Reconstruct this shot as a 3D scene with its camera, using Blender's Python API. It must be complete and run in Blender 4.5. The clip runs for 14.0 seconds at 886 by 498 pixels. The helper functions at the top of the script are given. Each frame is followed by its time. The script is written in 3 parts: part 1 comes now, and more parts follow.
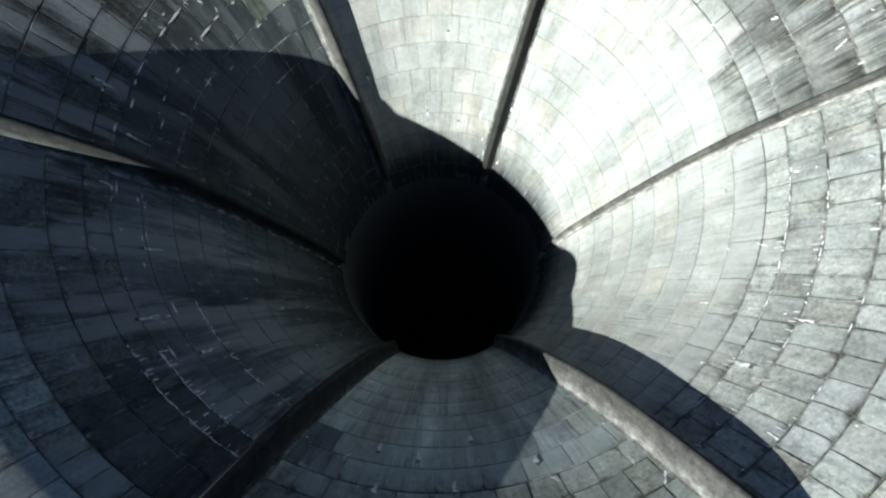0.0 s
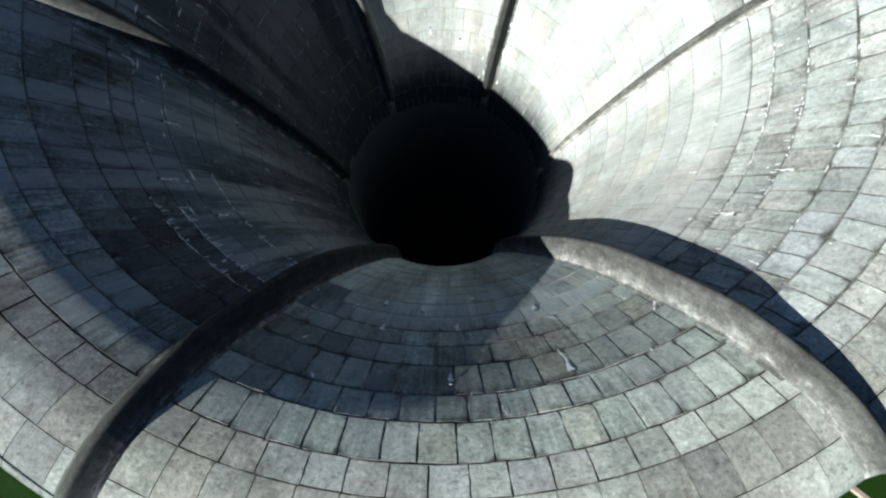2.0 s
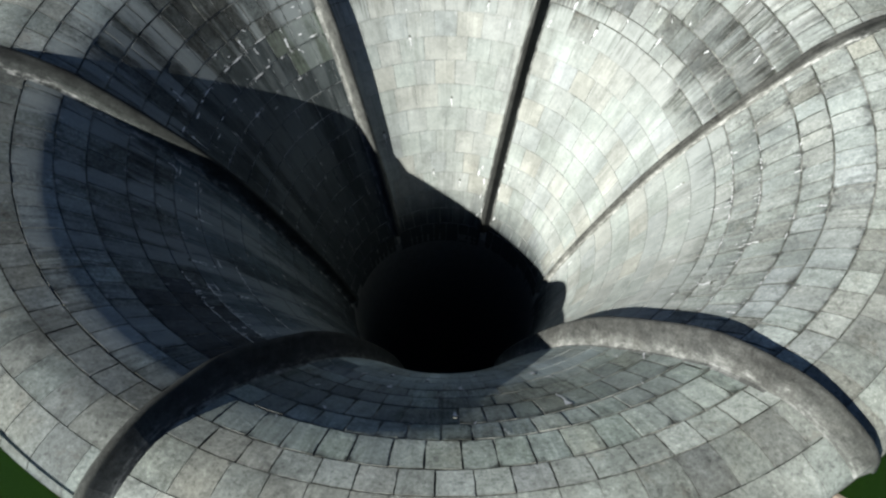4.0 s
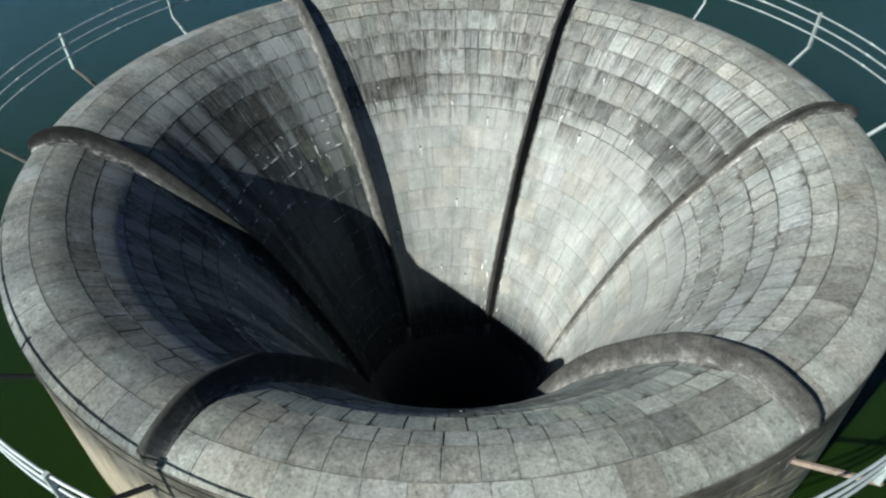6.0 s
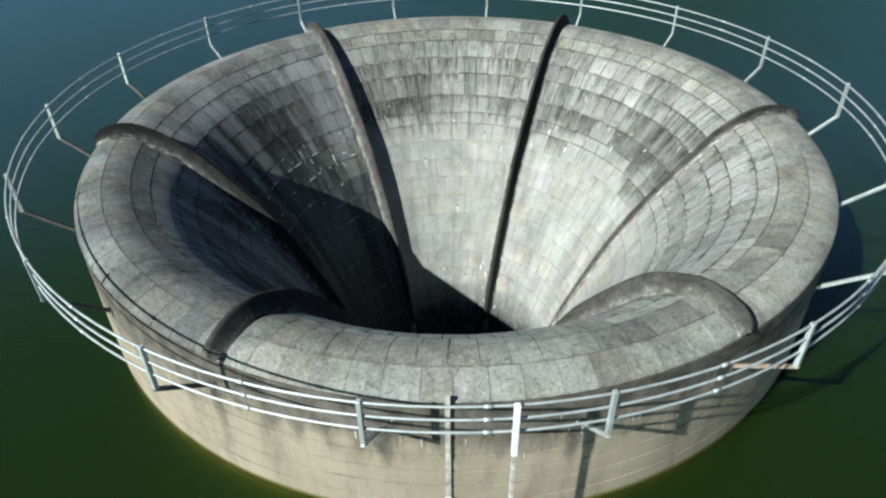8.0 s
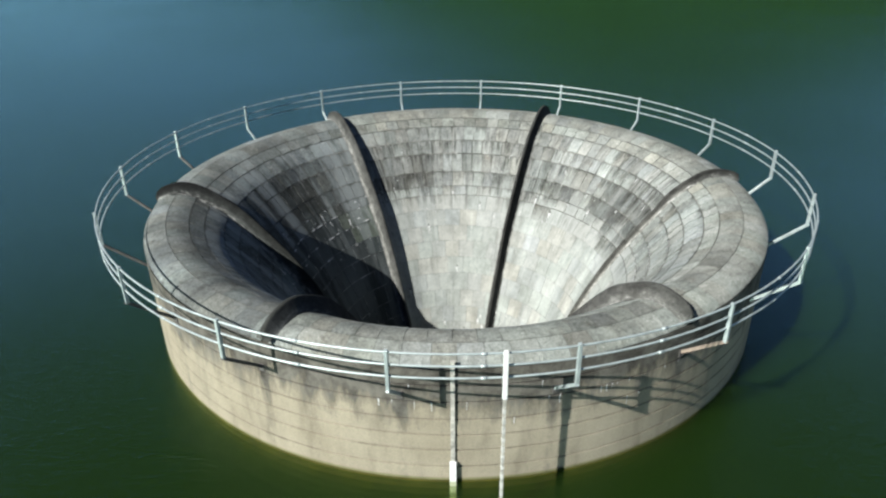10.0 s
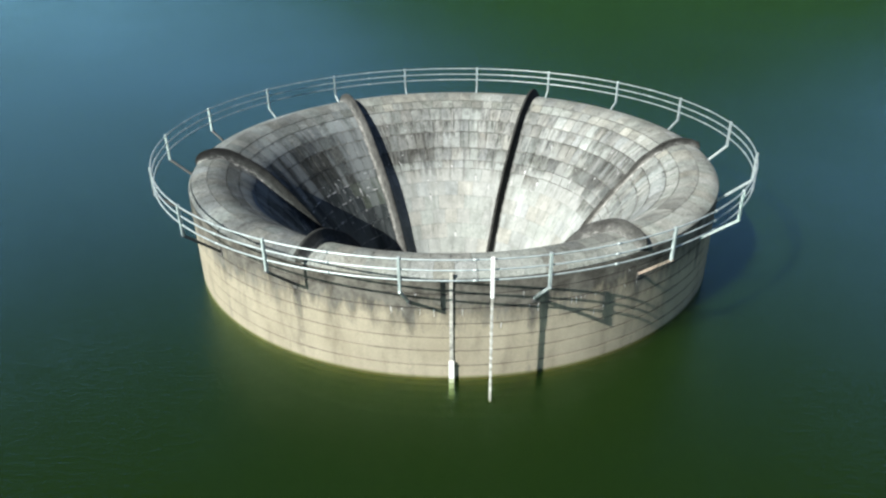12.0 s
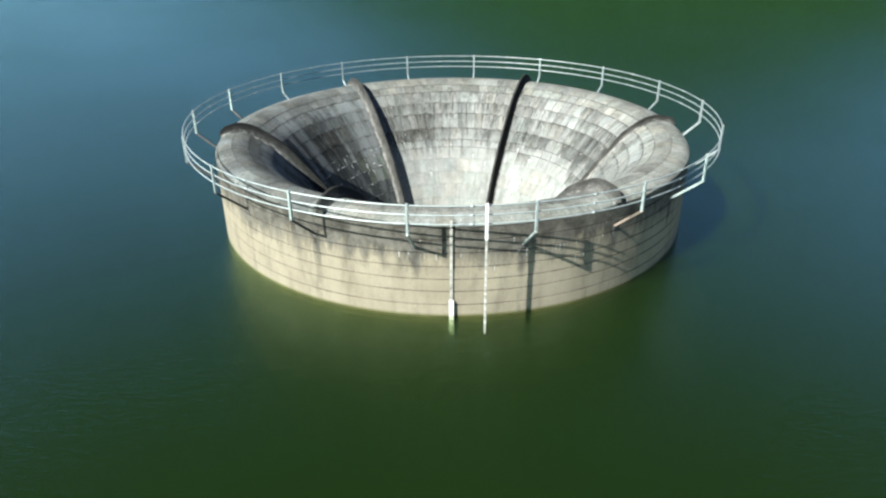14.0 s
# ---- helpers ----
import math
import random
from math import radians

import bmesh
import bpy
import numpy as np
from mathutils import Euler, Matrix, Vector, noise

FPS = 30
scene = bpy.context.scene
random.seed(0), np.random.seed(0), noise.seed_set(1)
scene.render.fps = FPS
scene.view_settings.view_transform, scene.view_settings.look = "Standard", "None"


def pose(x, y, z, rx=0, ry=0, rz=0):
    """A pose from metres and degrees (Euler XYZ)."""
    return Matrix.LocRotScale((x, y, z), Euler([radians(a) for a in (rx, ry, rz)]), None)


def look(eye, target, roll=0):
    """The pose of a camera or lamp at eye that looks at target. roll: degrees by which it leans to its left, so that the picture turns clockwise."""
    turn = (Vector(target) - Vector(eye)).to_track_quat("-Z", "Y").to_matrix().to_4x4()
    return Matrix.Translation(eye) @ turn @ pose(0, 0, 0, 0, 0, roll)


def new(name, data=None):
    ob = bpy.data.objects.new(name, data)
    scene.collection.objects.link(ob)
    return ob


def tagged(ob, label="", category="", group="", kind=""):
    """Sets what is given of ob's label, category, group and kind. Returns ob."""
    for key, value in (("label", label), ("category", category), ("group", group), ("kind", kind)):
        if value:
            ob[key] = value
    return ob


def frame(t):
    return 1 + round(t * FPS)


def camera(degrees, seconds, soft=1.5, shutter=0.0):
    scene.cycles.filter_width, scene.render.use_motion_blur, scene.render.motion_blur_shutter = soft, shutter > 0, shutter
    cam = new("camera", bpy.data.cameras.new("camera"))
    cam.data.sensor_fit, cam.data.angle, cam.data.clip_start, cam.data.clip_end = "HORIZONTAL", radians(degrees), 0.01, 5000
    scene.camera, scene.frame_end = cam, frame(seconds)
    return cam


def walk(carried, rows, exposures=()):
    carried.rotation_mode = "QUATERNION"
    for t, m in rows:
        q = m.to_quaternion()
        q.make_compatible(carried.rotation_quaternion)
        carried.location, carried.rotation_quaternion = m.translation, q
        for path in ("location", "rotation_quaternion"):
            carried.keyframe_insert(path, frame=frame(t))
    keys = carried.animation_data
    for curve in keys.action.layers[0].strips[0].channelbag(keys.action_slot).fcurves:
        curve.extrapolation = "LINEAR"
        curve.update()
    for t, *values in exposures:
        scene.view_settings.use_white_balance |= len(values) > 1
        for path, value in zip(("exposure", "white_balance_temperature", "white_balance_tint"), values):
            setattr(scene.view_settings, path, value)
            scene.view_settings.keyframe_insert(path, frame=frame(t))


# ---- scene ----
cam = camera(65.38, 14.0, 2.3)
ROWS = [
    (0.0, 0.342, -6.658, 13.915, 18.111, 0.315, 1.337),
    (0.5, 0.324, -7.200, 13.863, 18.250, 0.254, 1.366),
    (1.0, 0.293, -8.031, 13.871, 18.234, 0.169, 1.429),
    (1.5, 0.298, -8.742, 13.854, 18.133, 0.162, 1.457),
    (2.0, 0.298, -9.616, 13.837, 18.139, 0.103, 1.464),
    (2.5, 0.299, -10.354, 13.840, 18.743, 0.075, 1.516),
    (3.0, 0.315, -11.165, 13.820, 21.887, 0.081, 1.490),
    (3.5, 0.325, -11.913, 13.804, 27.241, 0.128, 1.468),
    (4.0, 0.275, -12.706, 13.832, 35.074, 0.060, 1.394),
    (4.2, 0.280, -13.058, 13.843, 38.333, 0.090, 1.363),
    (6.3, 0.401, -16.920, 13.891, 48.910, 0.804, 1.608),
    (6.5, 0.407, -17.241, 13.900, 49.220, 0.795, 1.643),
    (7.0, 0.397, -18.357, 13.893, 50.633, 0.824, 1.601),
    (7.5, 0.364, -19.310, 13.896, 52.036, 0.814, 1.572),
    (7.7, 0.352, -19.693, 13.900, 52.555, 0.753, 1.540),
    (9.8, 0.215, -24.678, 13.950, 62.048, 0.670, 1.167),
    (10.0, 0.222, -25.133, 13.959, 62.807, 0.620, 1.182),
    (10.5, 0.243, -26.272, 13.976, 63.304, 0.615, 1.164),
    (11.0, 0.269, -27.505, 13.952, 63.322, 0.626, 1.158),
    (11.5, 0.282, -28.667, 13.934, 63.352, 0.627, 1.151),
    (12.0, 0.298, -29.845, 13.891, 63.373, 0.621, 1.147),
    (12.5, 0.286, -30.872, 13.864, 63.452, 0.607, 1.118),
    (13.0, 0.273, -31.846, 13.807, 63.481, 0.582, 1.096),
    (13.5, 0.256, -32.757, 13.807, 63.471, 0.536, 1.034),
    (14.0, 0.232, -33.614, 13.823, 63.433, 0.492, 0.959),
]
EXPOSURES = [(0.0, 2.04, 6250, 10), (1.5, 2.18, 6250, 10), (2.0, 2.18, 6250, 10), (3.0, 1.92, 6300, 10), (4.0, 1.7, 6400, 10), (6.5, 1.38, 6350, 12), (7.5, 1.43, 6350, 12), (10.0, 1.55, 6450, 12), (14.0, 1.88, 6450, 11)]
walk(cam, [(t, pose(*row)) for t, *row in ROWS], EXPOSURES)

# ---- sky, sun, exposure ----
SUN_AZ, SUN_EL = math.radians(-137.0), math.radians(39.5)
world = bpy.data.worlds.new("sky")
scene.world = world
world.use_nodes = True
wn = world.node_tree
sky = wn.nodes.new("ShaderNodeTexSky")
sky.sky_type = "NISHITA"
sky.sun_disc = False
sky.sun_elevation = SUN_EL
sky.sun_rotation = math.pi / 2 - SUN_AZ
sky.air_density, sky.dust_density, sky.ozone_density, sky.altitude = 0.45, 0.1, 3.0, 600.0
wn.links.new(sky.outputs[0], wn.nodes["Background"].inputs[0])
wn.nodes["Background"].inputs[1].default_value = 0.051
sun = new("sun", bpy.data.lights.new("sun", "SUN"))
sun.data.energy, sun.data.angle, sun.data.color = 4.85, math.radians(0.53), (1.0, 0.98, 0.92)
SUN_WAY = Vector((math.cos(SUN_AZ) * math.cos(SUN_EL), math.sin(SUN_AZ) * math.cos(SUN_EL), math.sin(SUN_EL)))
sun.matrix_world = look(SUN_WAY * 60, (0, 0, 0))


# ---- materials ----
def material(name):
    m = bpy.data.materials.new(name)
    m.use_nodes = True
    return m, m.node_tree.nodes, m.node_tree.links, m.node_tree.nodes["Principled BSDF"]


def node(nodes, kind, **values):
    n = nodes.new(kind)
    for key, value in values.items():
        n.inputs[key.replace("_", " ")].default_value = value
    return n


def ramp(nodes, stops):
    r = nodes.new("ShaderNodeValToRGB")
    e = r.color_ramp.elements
    while len(e) < len(stops):
        e.new(0.5)
    for slot, (at, col) in zip(e, stops):
        slot.position = at
        slot.color = (*col, 1) if len(col) == 3 else (col[0], col[0], col[0], 1)
    return r


def simple(name, colour, rough=0.6, metal=0.0, grain=6.0, amount=0.35, bump=0.1):
    m, n, l, p = material(name)
    tex = node(n, "ShaderNodeTexNoise", Scale=grain, Detail=6.0, Roughness=0.65)
    geo = n.new("ShaderNodeNewGeometry")
    l.new(geo.outputs["Position"], tex.inputs["Vector"])
    lo = tuple(c * (1 - amount) for c in colour)
    hi = tuple(min(c * (1 + amount), 1) for c in colour)
    r = ramp(n, [(0.3, lo), (0.7, hi)])
    l.new(tex.outputs["Fac"], r.inputs[0])
    l.new(r.outputs[0], p.inputs["Base Color"])
    b = node(n, "ShaderNodeBump", Strength=bump, Distance=0.02)
    l.new(tex.outputs["Fac"], b.inputs["Height"])
    l.new(b.outputs[0], p.inputs["Normal"])
    p.inputs["Roughness"].default_value = rough
    p.inputs["Specular IOR Level"].default_value = 0.08 if rough > 0.7 else 0.5
    p.inputs["Metallic"].default_value = metal
    return m


def flow_coords(n, l, across, along):
    """Coordinates that run round the axis and down the slope, for water streaks."""
    geo = n.new("ShaderNodeNewGeometry")
    sep = n.new("ShaderNodeSeparateXYZ")
    l.new(geo.outputs["Position"], sep.inputs[0])
    ang = n.new("ShaderNodeMath")
    ang.operation = "ARCTAN2"
    l.new(sep.outputs["Y"], ang.inputs[0])
    l.new(sep.outputs["X"], ang.inputs[1])
    wide = n.new("ShaderNodeMath")
    wide.operation = "MULTIPLY"
    wide.inputs[1].default_value = across
    l.new(ang.outputs[0], wide.inputs[0])
    tall = n.new("ShaderNodeMath")
    tall.operation = "MULTIPLY"
    tall.inputs[1].default_value = along
    l.new(sep.outputs["Z"], tall.inputs[0])
    com = n.new("ShaderNodeCombineXYZ")
    l.new(wide.outputs[0], com.inputs["X"])
    l.new(tall.outputs[0], com.inputs["Y"])
    return geo, com


def mix(n, l, kind, fac, a, b):
    """Blend two colours; each input is a socket or a value."""
    k = n.new("ShaderNodeMix")
    k.data_type, k.blend_type = "RGBA", kind
    for slot, value in ((0, fac), (6, a), (7, b)):
        if hasattr(value, "links"):
            l.new(value, k.inputs[slot])
        else:
            k.inputs[slot].default_value = value if slot == 0 else (*value, 1)
    return k.outputs[2]


def maths(n, l, kind, a, b=None, c=None):
    """A Math node; each input is a socket or a value."""
    k = n.new("ShaderNodeMath")
    k.operation = kind
    for slot, value in zip(k.inputs, (a, b, c)):
        if hasattr(value, "links"):
            l.new(value, slot)
        elif value is not None:
            slot.default_value = value
    return k.outputs[0]


def cloud(n, l, where, stops, **values):
    """A noise through a ramp: its colour, and the noise itself."""
    t = node(n, "ShaderNodeTexNoise", **values)
    l.new(where, t.inputs["Vector"])
    r = ramp(n, stops)
    l.new(t.outputs["Fac"], r.inputs[0])
    return r.outputs[0], t.outputs["Fac"]


def along(n, l, value, stops):
    r = ramp(n, stops)
    l.new(value, r.inputs[0])
    return r.outputs[0]


def finish(n, l, p, col, height, strength=0.45, rough=0.9):
    l.new(col, p.inputs["Base Color"])
    b = node(n, "ShaderNodeBump", Strength=strength, Distance=0.03)
    l.new(height, b.inputs["Height"])
    l.new(b.outputs[0], p.inputs["Normal"])
    p.inputs["Roughness"].default_value = rough
    p.inputs["Specular IOR Level"].default_value = 0.08


def masonry(name, tone, warm=0.25, vary=0.25, grit=0.4, blotch=0.8, drip=0.6, grime=0.8, lime=0.0, wash=0.2, moss=0.0, streams=0.0, worn=None):
    """Weathered blocks. The mesh gives each point's way in metres from the joint above, the nearest side joint and the
    joint below ("spot"):
    dirt gathers at the joints and runs down from the upper one. streams: how strongly pale wash marks cover it.
    worn: another tone lower down (scoured bare, or shade put into the colour), the radius where it begins, and how
    ragged and how wide that border is."""
    m, n, l, p = material(name)
    geo, com = flow_coords(n, l, 52.0, 0.4)
    pos = geo.outputs["Position"]
    spot = n.new("ShaderNodeAttribute")
    spot.attribute_name = "spot"
    sep = n.new("ShaderNodeSeparateXYZ")
    l.new(spot.outputs["Vector"], sep.inputs[0])
    down, aside, below = sep.outputs["X"], sep.outputs["Y"], sep.outputs["Z"]
    lo, hi = tuple(0.8 * c for c in tone), tuple(1.16 * c for c in tone)
    col, stain = cloud(n, l, pos, [(0.3, lo), (0.7, hi)], Scale=0.9, Detail=7.0, Roughness=0.62)
    # each block has its own tone and a slight hue
    info = n.new("ShaderNodeObjectInfo")
    lot = info.outputs["Random"]
    each = along(n, l, lot, [(0.0, (1 - vary,)), (0.25, (1 - vary * 0.3,)), (0.75, (1.0,)), (1.0, (1 + vary * 0.5,))])
    col = mix(n, l, "MULTIPLY", 1.0, col, each)
    tint = along(n, l, maths(n, l, "FRACT", maths(n, l, "MULTIPLY", lot, 7.31)), [(0.0, (1.04, 1.0, 0.94)), (0.3, (1.0, 1.0, 1.0)), (0.75, (0.97, 1.01, 0.985)), (1.0, (0.985, 1.0, 1.04))])
    col = mix(n, l, "MULTIPLY", 0.9, col, tint)
    # lichen and iron, in patches
    hue, _ = cloud(n, l, pos, [(0.42, (0.0,)), (0.68, (warm,))], Scale=0.8, Detail=6.0, Roughness=0.72)
    col = mix(n, l, "MIX", hue, col, tuple(c * k for c, k in zip(tone, (0.86, 0.79, 0.66))))
    iron, _ = cloud(n, l, pos, [(0.58, (0.0,)), (0.66, (min(1.3 * warm, 0.5),))], Scale=1.3, Detail=8.0, Roughness=0.74, Distortion=0.4)
    col = mix(n, l, "MIX", iron, col, tuple(c * k for c, k in zip(tone, (0.80, 0.66, 0.56))))
    patches, _ = cloud(n, l, pos, [(0.36, (0.62,)), (0.47, (0.98,)), (0.66, (1.18,))], Scale=0.7, Detail=8.0, Roughness=0.74, Distortion=0.6)
    col = mix(n, l, "MULTIPLY", blotch, col, patches)
    # broad wash marks down the slope
    _, com3 = flow_coords(n, l, 6.0, 0.12)
    broad, _ = cloud(n, l, com3.outputs[0], [(0.36, (0.6,)), (0.5, (0.97,)), (0.58, (1.2,)), (0.68, (1.6,))], Scale=1.0, Detail=5.0, Roughness=0.6)
    col = mix(n, l, "MULTIPLY", wash, col, broad)
    # blotches, pits and pale grains of the aggregate
    spots, _ = cloud(n, l, pos, [(0.32, (0.5,)), (0.46, (0.95,)), (0.56, (1.05,)), (0.68, (1.4,))], Scale=4.2, Detail=8.0, Roughness=0.76, Distortion=0.7)
    col = mix(n, l, "MULTIPLY", blotch, col, spots)
    pits, speck = cloud(n, l, pos, [(0.35, (1 - grit,)), (0.47, (1.0,)), (0.58, (1 + 0.25 * grit,)), (0.67, (1 + 1.7 * grit,))], Scale=14.0, Detail=6.0, Roughness=0.85)
    col = mix(n, l, "MULTIPLY", 0.9, col, pits)
    # black runs from the joint above, long ones and short ones
    runs, _ = cloud(n, l, com.outputs[0], [(0.42, (0.0,)), (0.53, (0.65,)), (0.63, (1.0,))], Scale=1.6, Detail=5.0, Roughness=0.65)
    reach, _ = cloud(n, l, com3.outputs[0], [(0.35, (0.15,)), (0.65, (0.9,))], Scale=3.0, Detail=3.0)
    fall = maths(n, l, "SUBTRACT", reach, maths(n, l, "MULTIPLY", down, 0.75))
    fall = maths(n, l, "MULTIPLY_ADD", fall, 2.2, 0.25)
    fall = maths(n, l, "MAXIMUM", maths(n, l, "MINIMUM", fall, 1.0), 0.12)
    where, _ = cloud(n, l, pos, [(0.38, (0.2,)), (0.54, (1.0,))], Scale=0.45, Detail=4.0, Roughness=0.6)
    dark = maths(n, l, "MULTIPLY", maths(n, l, "MULTIPLY", runs, fall), maths(n, l, "MULTIPLY", where, drip))
    col = mix(n, l, "MULTIPLY", dark, col, (0.30, 0.30, 0.29))
    # moss hanging under the joint
    _, tuft = cloud(n, l, com.outputs[0], [(0.0, (0.0,)), (1.0, (1.0,))], Scale=0.5, Detail=6.0, Roughness=0.7)
    hang = maths(n, l, "MULTIPLY_ADD", tuft, -0.42, down)
    tufts, _ = cloud(n, l, pos, [(0.50, (0.0,)), (0.60, (moss,))], Scale=0.7, Detail=4.0, Roughness=0.65)
    col = mix(n, l, "MULTIPLY", tufts, col, along(n, l, maths(n, l, "ADD", hang, 0.2), [(0.0, (0.25,)), (0.1, (0.55,)), (0.2, (1.0,))]))
    if streams:
        # pale marks where water trickles down over several courses
        _, com4 = flow_coords(n, l, 8.0, 0.16)
        trail, _ = cloud(n, l, com4.outputs[0], [(0.47, (0.0,)), (0.53, (0.75 * streams,)), (0.60, (streams,))], Scale=1.0, Detail=7.0, Roughness=0.62)
        col = mix(n, l, "MIX", trail, col, (0.135, 0.152, 0.150))
    scour_or_shade = None
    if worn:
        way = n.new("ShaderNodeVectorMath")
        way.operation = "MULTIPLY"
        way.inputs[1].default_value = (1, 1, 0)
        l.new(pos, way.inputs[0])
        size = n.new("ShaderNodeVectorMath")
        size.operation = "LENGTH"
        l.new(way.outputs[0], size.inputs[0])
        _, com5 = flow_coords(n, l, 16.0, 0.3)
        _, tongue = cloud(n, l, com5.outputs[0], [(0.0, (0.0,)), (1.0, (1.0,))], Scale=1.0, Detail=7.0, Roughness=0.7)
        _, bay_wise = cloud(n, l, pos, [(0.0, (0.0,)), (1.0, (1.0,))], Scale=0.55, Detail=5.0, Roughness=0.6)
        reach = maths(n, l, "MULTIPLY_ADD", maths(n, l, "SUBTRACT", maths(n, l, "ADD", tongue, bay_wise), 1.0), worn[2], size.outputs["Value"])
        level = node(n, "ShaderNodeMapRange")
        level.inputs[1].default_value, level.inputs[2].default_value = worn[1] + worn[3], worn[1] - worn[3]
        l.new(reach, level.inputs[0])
        scour_or_shade = level.outputs[0]
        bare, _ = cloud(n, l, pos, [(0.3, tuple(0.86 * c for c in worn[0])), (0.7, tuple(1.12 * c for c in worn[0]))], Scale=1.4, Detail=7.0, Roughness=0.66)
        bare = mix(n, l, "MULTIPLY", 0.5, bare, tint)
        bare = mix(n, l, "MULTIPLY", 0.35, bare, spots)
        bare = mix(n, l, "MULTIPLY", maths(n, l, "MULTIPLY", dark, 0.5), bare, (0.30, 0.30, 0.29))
        col = mix(n, l, "MIX", scour_or_shade, col, bare)
    # dirt and moss creeping in from the joints, thickest along the course and at the corners
    _, ragged = cloud(n, l, pos, [(0.0, (0.0,)), (1.0, (1.0,))], Scale=6.0, Detail=7.0, Roughness=0.8)
    course = maths(n, l, "MINIMUM", down, maths(n, l, "ADD", below, 0.03))
    edge = maths(n, l, "MINIMUM", course, maths(n, l, "ADD", aside, 0.04))
    creep = maths(n, l, "MULTIPLY_ADD", maths(n, l, "SUBTRACT", ragged, 0.45), 0.26, edge)
    rim = along(n, l, creep, [(0.012, (0.2,)), (0.036, (0.55,)), (0.08, (1.0,))])
    foul, _ = cloud(n, l, pos, [(0.36, (0.25 * grime,)), (0.6, (grime,))], Scale=0.9, Detail=4.0, Roughness=0.6)
    if scour_or_shade:
        foul = maths(n, l, "MULTIPLY", foul, maths(n, l, "MULTIPLY_ADD", scour_or_shade, -0.6, 1.0))
    col = mix(n, l, "MULTIPLY", foul, col, rim)
    corner = maths(n, l, "MULTIPLY_ADD", maths(n, l, "SUBTRACT", ragged, 0.5), 0.5, maths(n, l, "ADD", course, aside))
    clump, _ = cloud(n, l, pos, [(0.48, (0.0,)), (0.56, (min(grime, 0.85) if moss else 0.35 * grime,))], Scale=1.6, Detail=3.0)
    if scour_or_shade:
        clump = maths(n, l, "MULTIPLY", clump, maths(n, l, "SUBTRACT", 1.0, scour_or_shade))
    col = mix(n, l, "MULTIPLY", clump, col, along(n, l, corner, [(0.07, (0.12,)), (0.14, (0.45,)), (0.22, (1.0,))]))
    if lime:
        # lime leaking from the joints
        _, com2 = flow_coords(n, l, 40.0, 2.6)
        white, _ = cloud(n, l, com2.outputs[0], [(0.57, (0.0,)), (0.64, (lime,))], Scale=0.9, Detail=9.0, Roughness=0.74)
        near = along(n, l, maths(n, l, "MULTIPLY_ADD", maths(n, l, "SUBTRACT", ragged, 0.5), 0.5, edge), [(0.0, (1.0,)), (0.05, (0.7,)), (0.14, (0.0,))])
        col = mix(n, l, "MIX", maths(n, l, "MULTIPLY", white, near), col, (0.36, 0.37, 0.36))
    finish(n, l, p, col, maths(n, l, "ADD", speck, stain), 0.55)
    return m


def fair_concrete(name, tone, soot=0.5, lime=0.5, brown=0.4, crest=(1.0, 1.0, 1.0)):
    """Cast concrete of a rib. The mesh gives each point's height on the rib, from foot 0 to top 1, and its run along it ("spot"):
    black growth sits along the top, lime along the foot, stains run lengthwise; crest: the stain on the part that lies over the crest."""
    m, n, l, p = material(name)
    geo = n.new("ShaderNodeNewGeometry")
    pos = geo.outputs["Position"]
    spot = n.new("ShaderNodeAttribute")
    spot.attribute_name = "spot"
    sep = n.new("ShaderNodeSeparateXYZ")
    l.new(spot.outputs["Vector"], sep.inputs[0])
    up, run = sep.outputs["X"], sep.outputs["Y"]
    grow = n.new("ShaderNodeVectorMath")
    grow.operation = "MULTIPLY"
    grow.inputs[1].default_value = (2.6, 1.5, 1.0)
    l.new(spot.outputs["Vector"], grow.inputs[0])
    lo, hi = tuple(0.62 * c for c in tone), tuple(1.38 * c for c in tone)
    col, stain = cloud(n, l, pos, [(0.28, lo), (0.72, hi)], Scale=0.9, Detail=8.0, Roughness=0.7)
    rusty, _ = cloud(n, l, pos, [(0.46, (0.0,)), (0.62, (brown,))], Scale=1.5, Detail=8.0, Roughness=0.74, Distortion=0.5)
    col = mix(n, l, "MIX", rusty, col, tuple(c * k for c, k in zip(tone, (0.98, 0.92, 0.86))))
    lengthwise, _ = cloud(n, l, grow.outputs[0], [(0.36, (0.45,)), (0.5, (0.95,)), (0.64, (1.35,))], Scale=1.3, Detail=7.0, Roughness=0.7)
    col = mix(n, l, "MULTIPLY", 0.6, col, lengthwise)
    spots, _ = cloud(n, l, pos, [(0.33, (0.5,)), (0.47, (0.96,)), (0.55, (1.05,)), (0.68, (1.4,))], Scale=5.0, Detail=8.0, Roughness=0.78, Distortion=0.6)
    col = mix(n, l, "MULTIPLY", 0.9, col, spots)
    pits, grain = cloud(n, l, pos, [(0.34, (0.7,)), (0.5, (1.0,)), (0.66, (1.4,))], Scale=28.0, Detail=4.0, Roughness=0.8)
    col = mix(n, l, "MULTIPLY", 0.8, col, pits)
    _, ragged = cloud(n, l, pos, [(0.0, (0.0,)), (1.0, (1.0,))], Scale=2.6, Detail=8.0, Roughness=0.76)
    rough_up = maths(n, l, "MULTIPLY_ADD", maths(n, l, "SUBTRACT", ragged, 0.5), 1.3, up)
    col = mix(n, l, "MULTIPLY", soot, col, along(n, l, rough_up, [(0.3, (1.0,)), (0.55, (0.45,)), (0.85, (0.22,))]))
    over = along(n, l, maths(n, l, "MULTIPLY", maths(n, l, "MULTIPLY_ADD", stain, 1.6, run), 0.1), [(0.25, (1.0,)), (0.38, (0.0,))])
